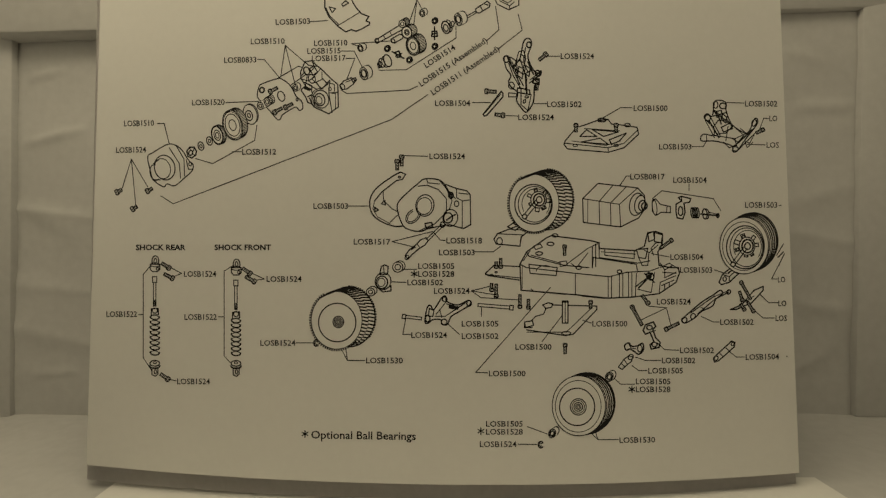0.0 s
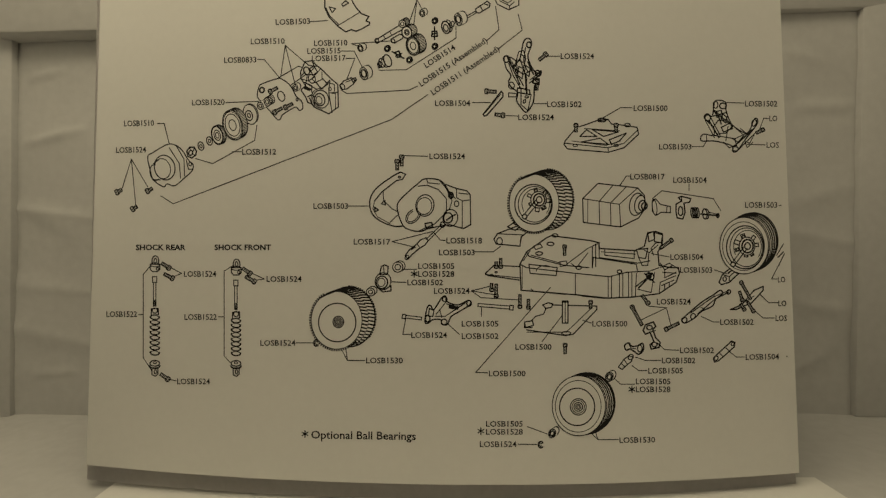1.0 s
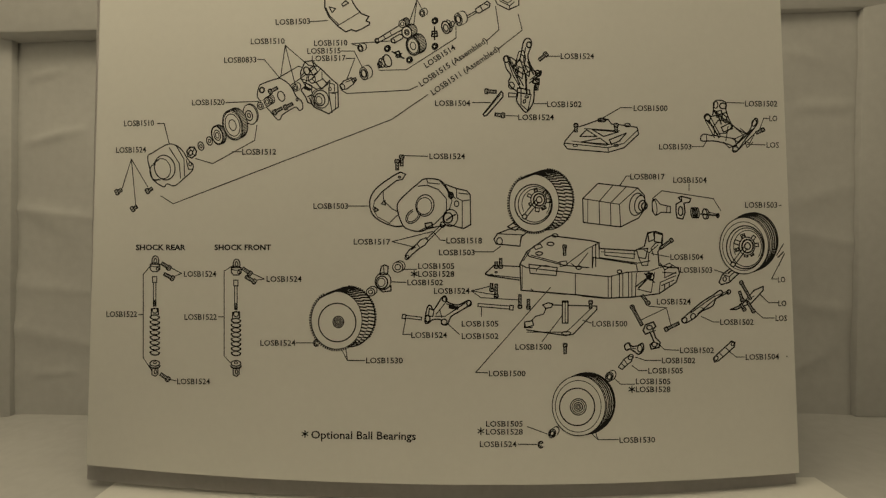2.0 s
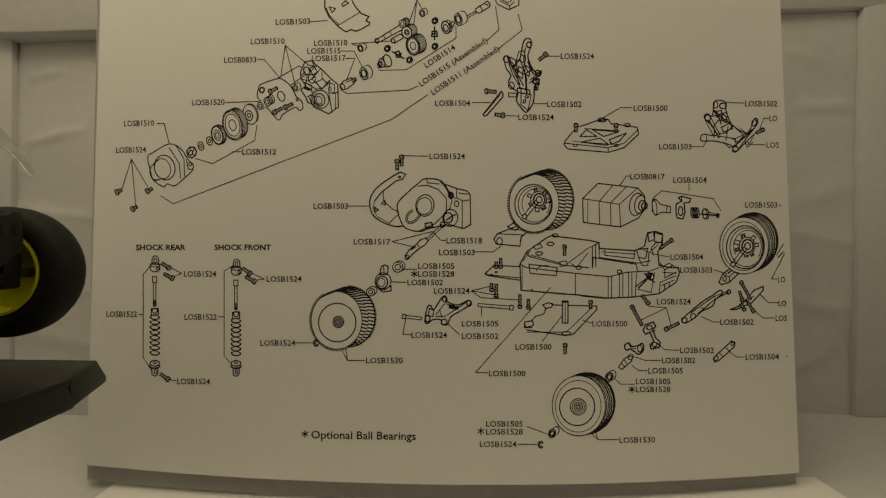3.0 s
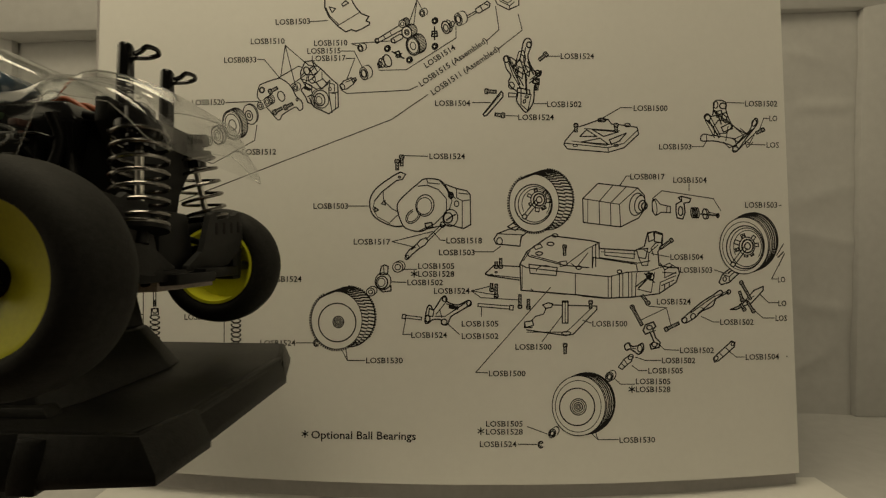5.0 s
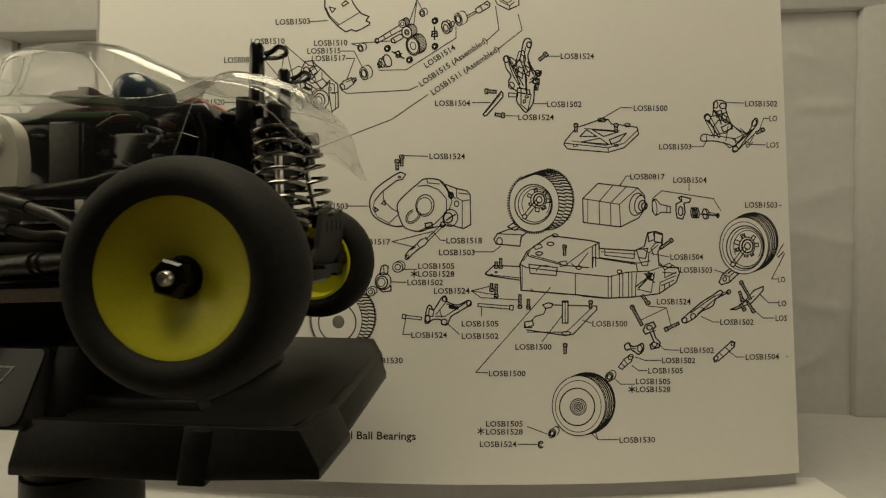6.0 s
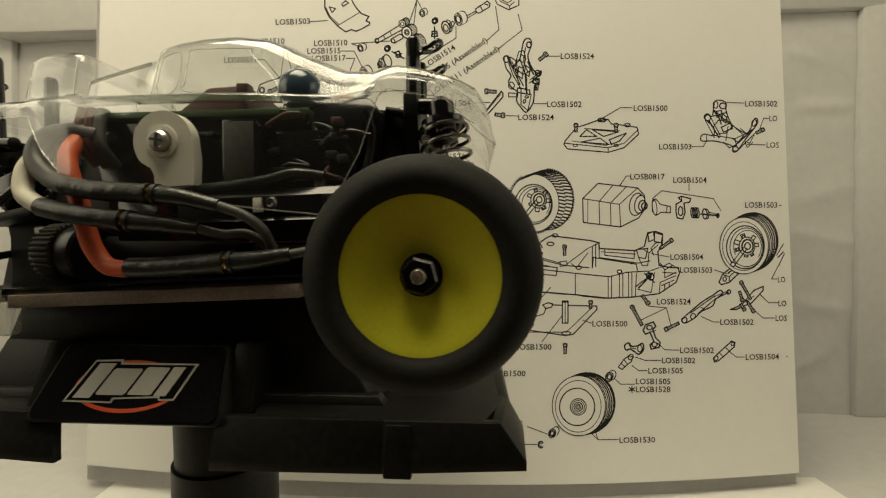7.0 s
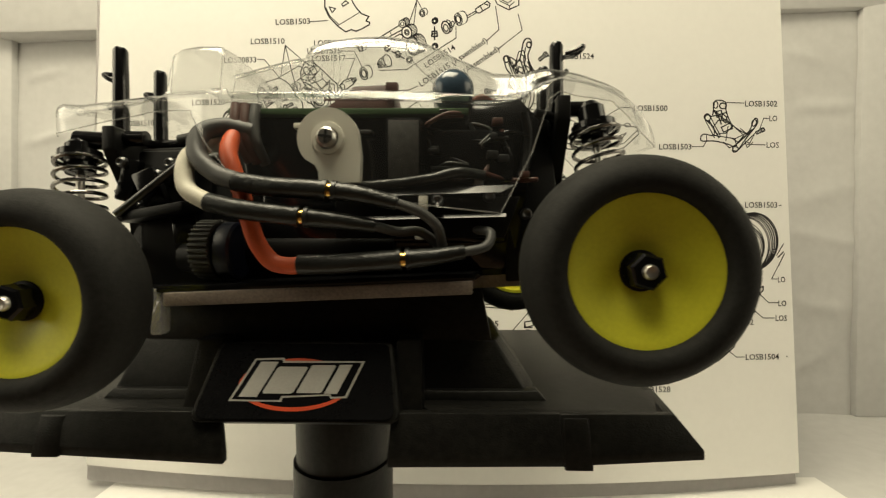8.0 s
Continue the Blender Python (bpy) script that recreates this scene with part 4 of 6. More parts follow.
def print_lower():
    # motor
    d = Drawing()
    d.loop(1031, 352, 1058, 325, 1128, 333, 1140, 346, 1142, 368, 1130, 386, 1098, 402, 1032, 394, w=1.9).line(1031, 352, 1096, 362, 1128, 333).line(1096, 362, 1098, 402).line(1084, 329, 1060, 357, 1061, 398).line(1108, 331, 1080, 360, 1081, 400).line(1040, 353, 1040, 395, w=1.0)
    d.oval(1126, 362, 12, 20, 12, w=1.8, fill=True).oval(1132, 362, 9, 16, 12, w=1.8, fill=True).oval(1136, 364, 6, 9, 12, w=2.2).oval(1140, 365, 5, 6, 12, w=2.4)
    d.done()
    d = Drawing()       # horn, saver, spring and bolt
    d.loop(1154, 358, 1160, 352, 1168, 362, 1186, 366, 1186, 377, 1170, 376, 1160, 382, 1154, 374, w=1.7).oval(1158, 367, 4, 14, -8, w=1.5).line(1180, 366, 1179, 377)
    d.done()
    d = Drawing()
    d.loop(1196, 362, 1206, 356, 1200, 350, 1206, 348, 1222, 352, 1220, 358, 1210, 360, 1212, 376, 1208, 388, 1198, 386, 1196, 376, w=2.2).oval(1204, 374, 4, 8, w=2.0).line(1206, 350, 1206, 358)
    d.done()
    d = Drawing()
    for k in range(4):
        d.oval(1225 + k * 3, 377, 2.8, 9, -6, w=1.9)
    d.done()
    d = Drawing()
    d.oval(1247, 379, 4, 9, -6, w=2.0).oval(1250, 379, 4, 9, -6, 270, 450, w=1.6).line(1240, 379, 1270, 382, w=2.6).line(1254, 376, 1270, 380, w=1.4).oval(1270, 382, 2, 3.5, w=2.0)
    d.done()
    # chassis tub
    d = Drawing()
    d.loop(920, 468, 932, 446, 966, 422, 976, 417, 988, 419, 1044, 426, 1060, 430, 1060, 440, 1124, 444, 1140, 436, 1146, 412, 1160, 410, 1172, 414, 1172, 430, 1164, 446, 1166, 470, 1186, 474, 1200, 474, 1202, 484, 1196, 500, 1166, 520, 1120, 526, 1076, 528, 1020, 522, 922, 514, w=2.1)
    d.line(920, 468, 932, 474, 1018, 484, 1078, 490, 1110, 482, 1150, 480, 1166, 474, w=1.7).line(1018, 484, 1018, 522).line(1076, 490, 1076, 528).line(1082, 490, 1082, 528).line(1126, 484, 1124, 526)
    d.line(932, 446, 936, 454, 990, 468, 1000, 470, 1042, 474, w=1.7).line(1000, 470, 1040, 440, 1060, 430).line(1048, 436, 1048, 474, 1050, 456, 1126, 468, 1128, 482, w=1.7).loop(936, 468, 986, 474, 984, 488, 938, 484, w=1.8).oval(964, 484, 16, 14, 0, 190, 300, w=1.3).line(1010, 466, 1020, 474, 1040, 448, w=1.4)
    d.line(1060, 440, 1060, 454).line(1070, 440, 1070, 452, 1122, 458, 1122, 444).oval(974, 432, 6, 3, w=2.0).oval(954, 449, 6, 3, w=2.0).oval(982, 417, 5, 3, w=1.8).oval(1024, 474, 5, 3, w=1.8).oval(1096, 481, 4, 3, w=1.8).line(1136, 440, 1148, 448, 1146, 470).line(1148, 448, 1164, 434).line(1128, 512, 1152, 518, 1158, 482)
    d.line(1130, 510, 1154, 484, w=2.6).oval(1152, 490, 5, 6, w=2.4).line(1156, 452, 1152, 440, 1160, 430, 1172, 430).line(1168, 474, 1184, 466, 1200, 476).line(1172, 482, 1196, 484).line(1166, 520, 1168, 500, 1196, 488)
    d.line(926, 462, 938, 444, w=1.5).line(940, 452, 992, 466, w=1.4).loop(944, 436, 956, 432, 960, 438, 948, 442, w=1.6).loop(990, 464, 1002, 462, 1004, 470, 992, 472, w=1.6).line(1054, 432, 1054, 472, w=1.6).line(1060, 456, 1128, 466, 1150, 462, w=1.6).line(1064, 446, 1124, 450, w=1.3)
    d.line(1096, 484, 1096, 526, w=1.4).line(1102, 483, 1102, 526, w=1.4).line(1112, 482, 1112, 525, w=1.4).line(1118, 483, 1118, 525, w=1.4).loop(1146, 414, 1156, 410, 1158, 424, 1148, 428, w=2.0).loop(1158, 412, 1172, 416, 1170, 430, 1158, 428, w=1.8).loop(1126, 442, 1146, 440, 1142, 458, 1130, 456, w=1.8)
    d.line(1130, 456, 1136, 470, 1146, 470, w=1.6).line(1124, 508, 1150, 488, w=1.8).oval(1148, 488, 4, 5, w=2.4).line(1140, 484, 1158, 500, w=2.0).line(1168, 466, 1176, 478, 1190, 470, w=1.8).line(1176, 478, 1176, 492, 1196, 482, w=1.6).line(1170, 506, 1192, 496, w=1.6).line(1176, 512, 1176, 504, w=1.6).line(1184, 508, 1184, 500, w=1.6)
    d.line(940, 512, 944, 516, 1000, 521, w=2.0).line(1030, 524, 1070, 528, w=2.4).line(924, 470, 924, 512, w=1.1)
    d.done("exploded view of a model car's chassis tub")
    d = Drawing()
    d.line(919, 472, 874, 470, 859, 484, 864, 488, 919, 496, w=1.9).line(859, 486, 919, 492, w=1.4).oval(878, 482, 2, 1.2, w=1.6).oval(870, 487, 2, 1.2, w=1.6)
    d.done()
    screw(1190, 424, 1168, 440, 2.4, 3.4)
    for x0, y0, x1, y1 in ((878, 475, 878, 464), (886, 475, 886, 458), (870, 516, 870, 502), (878, 527, 878, 503), (920, 546, 920, 522), (935, 547, 935, 530), (999, 434, 999, 452), (1000, 608, 1000, 626), (1045, 532, 1045, 546)):
        screw(x0, y0, x1, y1, 2.2, 3.2)
    d = Drawing()       # bottom plate
    d.line(960, 540, 970, 536, 978, 538, 976, 544, 966, 546, 960, 540, w=1.9).line(966, 546, 962, 556, 948, 560, 940, 568, 928, 570, 928, 580, 942, 580, w=1.7).line(978, 540, 1056, 542, 1056, 548, 1014, 592, 1000, 594, 932, 584, w=2.0).line(932, 588, 1002, 588, 1048, 544, w=1.4).loop(928, 570, 942, 568, 944, 576, 930, 580, w=1.9)
    d.oval(1002, 590, 8, 3, w=1.8)
    d.done()
    d = Drawing()
    d.loop(995, 533, 1005, 533, 1005, 572, 995, 572, w=2.0, fill=True).line(1000, 535, 1000, 572, w=1.4).line(995, 535, 1005, 535)
    d.done()
    # front arms, bolts and links
    screw(1117, 541, 1136, 576, 2.4, 3.4)
    screw(1176, 584, 1201, 572, 2.4, 3.6)
    screw(1148, 539, 1136, 523, 2.4, 3.6)
    d = Drawing()
    d.curve(1206, 566, 1212, 560, 1240, 536, 1262, 522, 1274, 514, 1278, 520, 1266, 530, 1260, 542, 1240, 552, 1230, 562, 1212, 572, w=2.2).line(1222, 554, 1264, 524, w=1.8).line(1234, 556, 1262, 532, w=1.8).oval(1211, 567, 4, 5, 30, w=2.0).oval(1226, 560, 4, 5, 30, w=1.8).line(1264, 530, 1288, 518, w=2.2).line(1262, 526, 1290, 514, w=1.4).oval(1289, 517, 3, 4, 30, w=2.0).line(1240, 544, 1248, 548)
    d.done()
    d = Drawing()
    d.loop(1272, 500, 1278, 486, 1316, 456, 1324, 456, 1322, 470, 1290, 500, 1276, 504, w=2.2).line(1278, 486, 1290, 490, 1322, 462, w=1.7).line(1290, 490, 1290, 500).line(1288, 484, 1312, 464, w=2.4).line(1296, 480, 1304, 484).oval(1282, 494, 3, 4, w=1.8)
    d.done()
    d = Drawing()
    d.loop(1292, 548, 1312, 540, 1334, 514, 1350, 507, 1350, 514, 1330, 536, 1302, 548, w=2.1).line(1298, 547, 1334, 524, w=1.3)
    d.done()
    for x0, y0, x1, y1 in ((1310, 498, 1328, 530), (1334, 553, 1322, 534), (1318, 550, 1310, 538), (1314, 534, 1308, 516)):
        screw(x0, y0, x1, y1, 2.0, 3.0)
    d = Drawing()
    d.loop(1262, 634, 1270, 626, 1294, 604, 1300, 606, 1299, 614, 1272, 638, 1264, 641, w=2.1).line(1274, 626, 1280, 632).line(1284, 616, 1290, 621).oval(1267, 634, 3, 4, 30, w=1.7).oval(1296, 609, 2.4, 3, 30, w=1.6)
    d.done()
    d = Drawing()
    d.line(1376, 456, 1386, 446, w=2.0).line(1378, 470, 1386, 452, w=1.6).line(1374, 452, 1386, 432, w=1.6)
    d.done()


print_words()
print_gear_train()
print_middle()
print_shocks_and_wheels()
print_lower()


# ---- the model truck and its display stand, drawn in units of 0.925 mm from the near front hub: x ahead, y to the far side, z up
U = 0.000925
TRUCK_BASE = Vector((-45, 44, -10))
STAND_BASE = Vector((-52, 44, -97))
MID = 42.0                    # the truck's middle plane


class Space:
    """Turns drawing units into metres from a thing's own base."""

    def __init__(self, base):
        self.base = base

    def __call__(self, x, y, z):
        return (Vector((x, y, z)) - self.base) * U


T = Space(TRUCK_BASE)
S = Space(STAND_BASE)


def sloped(x, z):
    """Height on the truck, which sits nose-up by two and a half degrees."""
    return z + 0.0424 * x


def both_sides(y):
    return (y, 2 * MID - y)


def wheel(truck, x, side, z, wide=1.0, out=0.0):
    """A rubber tyre on a dished yellow wheel with a black hex nut; side -1 near, 1 far."""
    y0 = -out if side < 0 else 2 * MID + out
    c, ax = T(x, y0, z), Vector((0, 1 if side < 0 else -1, 0))
    w = new("wheel")
    w.parent = truck
    def turned(name, profile, material, n=56, label=""):
        return part(name, lathe(bmesh.new(), c, ax, [((s if s < 5 else 5 + (s - 5) * wide) * U, r * U) for s, r in profile], n), material, w, label)
    turned("tyre", [(4.0, 11.1), (2.7, 11.2), (1.7, 11.7), (1.2, 12.6), (1.2, 13.8), (1.7, 15.0), (2.8, 16.2), (4.2, 16.9), (6.0, 17.25), (8.5, 17.3), (10.6, 16.9),
                    (12.2, 15.9), (13.0, 14.4), (13.1, 12.8), (12.6, 11.6), (12.0, 11.1)], RUBBER, 72, "smooth black rubber tyre")
    turned("rim", [(3.3, 11.5), (2.7, 11.3), (2.7, 11.0), (3.0, 10.2), (3.5, 8.2), (4.1, 6.2), (4.7, 4.4), (5.0, 3.6), (5.0, 0.0)], YELLOW, 56, "dished yellow nylon wheel face")
    turned("rim_barrel", [(12.8, 11.4), (12.8, 10.6), (5.6, 9.8), (5.6, 3.0), (8.0, 3.0), (8.0, 0.0)], YELLOW, 48, "hollow yellow wheel barrel")
    turned("nut", [(5.2, 2.75), (2.3, 2.75), (1.95, 2.35), (1.95, 0.0)], GLOSSY_BLACK, 6, "black hex wheel nut")
    turned("nut_collar", [(5.1, 3.1), (4.7, 3.05), (4.5, 2.6)], BLACK, 24)
    turned("axle_tip", [(2.2, 1.15), (1.6, 1.1), (1.3, 0.85), (1.35, 0.45), (1.55, 0.0)], STEEL, 20, "bright steel axle tip")
    return w


def shock(truck, top, low, coils, r=4.4, start=0.235):
    """A coil-over damper between two points."""
    top, low = Vector(top), Vector(low)
    g = new("damper")
    g.parent = truck
    d = (low - top)
    at = lambda k: T(*(top + d * k))
    part("damper_body", lathe(bmesh.new(), at(0.0), d, [(0, 0), (0, 1.4 * U), (0.05 * d.length * U, 2.7 * U), (start * d.length * U, 2.7 * U), ((start + 0.10) * d.length * U, 2.6 * U), ((start + 0.12) * d.length * U, 0)], 20), GLOSSY_BLACK, g)
    part("damper_rod", rod(bmesh.new(), at(start + 0.1), at(0.92), 0.75 * U), STEEL, g, "bright steel damper rod")
    part("spring_cup", lathe(bmesh.new(), at(start - 0.035), d, [(-0.8 * U, 2.6 * U), (-0.8 * U, (r - 0.4) * U), (0.5 * U, (r - 0.4) * U), (1.5 * U, 2.7 * U)], 28), GLOSSY_BLACK, g)
    part("spring_seat", lathe(bmesh.new(), at(0.9), d, [(-1.8 * U, 0.8 * U), (-0.8 * U, (r + 0.2) * U), (0.6 * U, (r + 0.2) * U), (0.8 * U, 1.6 * U), (3.0 * U, 1.6 * U), (3.0 * U, 0)], 28), BLACK, g)
    u, w = frame_of(d)
    pts = []
    n = coils * 18
    for k in range(n + 1):
        a, f = math.tau * coils * k / n, k / n
        f = min(max((f * coils - 0.75) / (coils - 1.5), 0), 1)
        pts.append(T(*(top + d * (start + (0.88 - start) * f) + r * (math.cos(a) * u + math.sin(a) * w))))
    part("spring", tube(bmesh.new(), pts, 0.42 * U, 8, 0), SPRING, g, "bright steel coil spring")
    return g


def body_post(truck, x, y, z0, z1, lean=0.0):
    g = new("body_post")
    g.parent = truck
    part("post", lathe(bmesh.new(), T(x, y, z0), (lean, 0, 1), [(0, 0), (0, 1.7 * U), ((z1 - z0) * 0.55 * U, 1.55 * U), ((z1 - z0) * U - 0.9 * U, 1.45 * U), ((z1 - z0) * U - 0.2 * U, 1.1 * U), ((z1 - z0) * U, 0)], 16), GLOSSY_BLACK, g)
    c = Vector((x, y, z0 + (z1 - z0) * 0.60))
    return g, c


def body_clip(truck, c, way):
    """A bent-wire clip pushed through a post: a long loop standing out from it."""
    way = Vector(way).normalized()
    side = Vector((0, 0, 1)).cross(way).normalized()
    up = way.cross(side)
    pts = [c - way * 2.4, c + way * 0.8, c + way * 1.9 + side * 0.8, c + way * 3.3 + side * 1.9, c + way * 5.0 + side * 2.1, c + way * 5.7 + side * 0.4, c + way * 4.9 - side * 1.4, c + way * 3.2 - side * 1.0, c + way * 1.6 - side * 0.2 + up * 0.6]
    part("body_clip", tube(bmesh.new(), [T(*p) for p in pts], 0.5 * U, 8), GLOSSY_BLACK, truck, "black bent-wire body clip")


def wire(truck, name, pts, r, material, label="", ends=None):
    return part(name, tube(bmesh.new(), [T(*p) for p in pts], r * U, 14, 8, None if ends is None else ends * U), material, truck, label)


def plug(truck, pts, r, gold):
    """A heat-shrunk bullet plug with a gold gap at the fraction gold of its length."""
    line = spline([Vector(p) for p in pts], 10)
    i = int(gold * (len(line) - 1))
    j = i + 2
    wire(truck, "plug_sleeve", line[:i + 1][::2] + [line[i]] if i % 2 else line[:i + 1][::2], r, HEATSHRINK, "black heat-shrunk plug sleeve")
    wire(truck, "plug_sleeve", line[j:][::2] if (len(line) - 1 - j) % 2 == 0 else line[j:][::2] + [line[-1]], r * 0.96, HEATSHRINK, "black heat-shrunk plug sleeve", r * 0.7)
    wire(truck, "plug_pin", [line[i] - (line[j] - line[i]) * 0.5, line[i], line[j], line[j] + (line[j] - line[i]) * 0.5], r * 0.82, GOLD, "gold-plated bullet plug")
    for k, q in ((i, -1), (j, 1)):
        d = (line[j] - line[i]).normalized()
        part("plug_collar", rod(bmesh.new(), T(*(line[k] - d * 0.35)), T(*(line[k] + d * 0.35)), r * 1.1 * U, n=18), HEATSHRINK, truck)


# stations of the clear shell: x, half widths at the sill, the upper wall's foot and the roof, heights of sill, shoulder, wall foot and roof
SHELL = [(-103.2, 19.5, 14, 12, 24.4, 29.6, 30.0, 30.4), (-102.2, 20.8, 14.5, 12.5, 24.6, 30.4, 30.8, 31.6), (-98, 21.3, 15, 13, 25.4, 30.0, 30.7, 31.9), (-92, 21.5, 15, 13, 26.7, 30.6, 31.9, 33.0),
         (-87, 21.5, 14.8, 13.4, 27.6, 31.3, 33.2, 34.4), (-85.6, 21.5, 14.6, 13.6, 27.9, 31.5, 33.8, 36.0), (-85.1, 21.5, 14.6, 13.8, 28.0, 31.6, 34.0, 40.6), (-84.3, 21.6, 14.7, 14.0, 28.2, 31.7, 34.4, 42.5),
         (-82.8, 21.7, 14.8, 14.0, 28.4, 31.8, 34.6, 43.4), (-79.5, 22.0, 14.8, 14.0, 28.5, 31.8, 34.8, 43.9), (-75.4, 23.0, 14.8, 14.0, 28.2, 31.8, 34.9, 43.8), (-73.7, 23.6, 14.8, 13.9, 25.0, 31.8, 35.0, 43.0),
         (-72.7, 23.9, 14.8, 13.8, 23.2, 31.7, 35.0, 41.0), (-72.3, 24.0, 15.0, 13.8, 22.5, 31.7, 35.0, 38.8), (-71.6, 24.0, 15.2, 13.9, 21.4, 31.6, 34.9, 38.9), (-65, 24.5, 16.0, 14.0, 13.6, 31.6, 34.7, 40.4), (-57.8, 24.8, 16.6, 14.0, 12.8, 31.5, 34.5, 41.9),
         (-57.1, 24.8, 16.6, 14.0, 12.8, 31.5, 34.5, 43.2), (-56.2, 24.8, 16.6, 14.0, 12.8, 31.5, 34.5, 44.1), (-53, 25, 16.7, 14.0, 12.7, 31.5, 34.5, 44.9), (-47, 25, 16.8, 14.0, 12.2, 31.4, 34.4, 45.5),
         (-41, 25, 16.8, 14.0, 11.7, 31.4, 34.3, 45.6), (-34, 25, 16.6, 13.8, 11.0, 31.3, 34.2, 44.8), (-30, 24.8, 16.4, 13.4, 10.5, 31.2, 34.0, 43.5), (-27, 24.6, 16.0, 13.0, 10.2, 31.1, 33.6, 42.3), (-22, 24.2, 15.4, 12.6, 9.7, 31.0, 33.4, 40.6),
         (-18.4, 23.4, 15.0, 12.6, 9.4, 31.1, 33.6, 39.4), (-12.6, 22.4, 15.2, 13.0, 20.6, 32.4, 34.6, 38.9), (-9.3, 22.0, 15.4, 13.2, 30.6, 34.2, 36.0, 39.5), (-7.4, 21.8, 15.4, 13.4, 32.0, 35.0, 36.6, 39.6),
         (-4.4, 21.6, 15.4, 13.4, 31.2, 34.9, 36.4, 39.2), (-1, 21.4, 15.4, 13.4, 30.8, 34.3, 35.8, 38.4), (2.4, 21.2, 15.4, 13.4, 30.3, 33.4, 34.8, 37.3), (5.5, 20.8, 15.2, 13.2, 27.6, 31.6, 33.4, 36.2),
         (8.3, 20.3, 15, 13, 24.6, 29.4, 31.6, 34.6), (10.2, 19.6, 14.6, 12.6, 23.2, 27.0, 29.0, 31.6), (11.2, 18.8, 14.2, 12.2, 22.6, 24.8, 26.4, 28.2), (11.8, 18.0, 13.8, 11.8, 22.5, 23.2, 23.8, 24.6)]


def shell_half(st):
    """Half of a cross-section, from the sill up over the shoulder and the leaning upper wall to the roof's middle."""
    x, ws, wb, wr, zs, zh, zb, zt = st
    zt += (0.21 if -58 < x < -12 else 0.14) * (zt - zb)
    if -72.4 < x < -11:
        zb = zh + 0.22 * (zb - zh)
    r = min(4.6 if x > -58 else 2.6, (zt - zb) * 0.5)
    return [(ws, zs), (ws * 1.01, zs + (zh - zs) * 0.35), (ws * 1.01, zs + (zh - zs) * 0.7), (ws * 0.99, zh - 0.7), (ws * 0.965, zh - 0.15), (ws * 0.93, zh + 0.05),
            (wb + (ws * 0.93 - wb) * 0.45, zh + (zb - zh) * 0.4), (wb + 0.5, zb - 0.3), (wb, zb + 0.1), (wb + (wr - wb) * 0.12, zb + (zt - r - zb) * 0.2), (wb + (wr - wb) * 0.6, zb + (zt - r - zb) * 0.6),
            (wr, zt - r), (wr - 0.12 * r, zt - 0.62 * r), (wr - 0.38 * r, zt - 0.28 * r), (wr - 0.8 * r, zt - 0.06 * r), (wr - 1.5 * r, zt + 0.12), (wr * 0.3, zt + 0.3)]


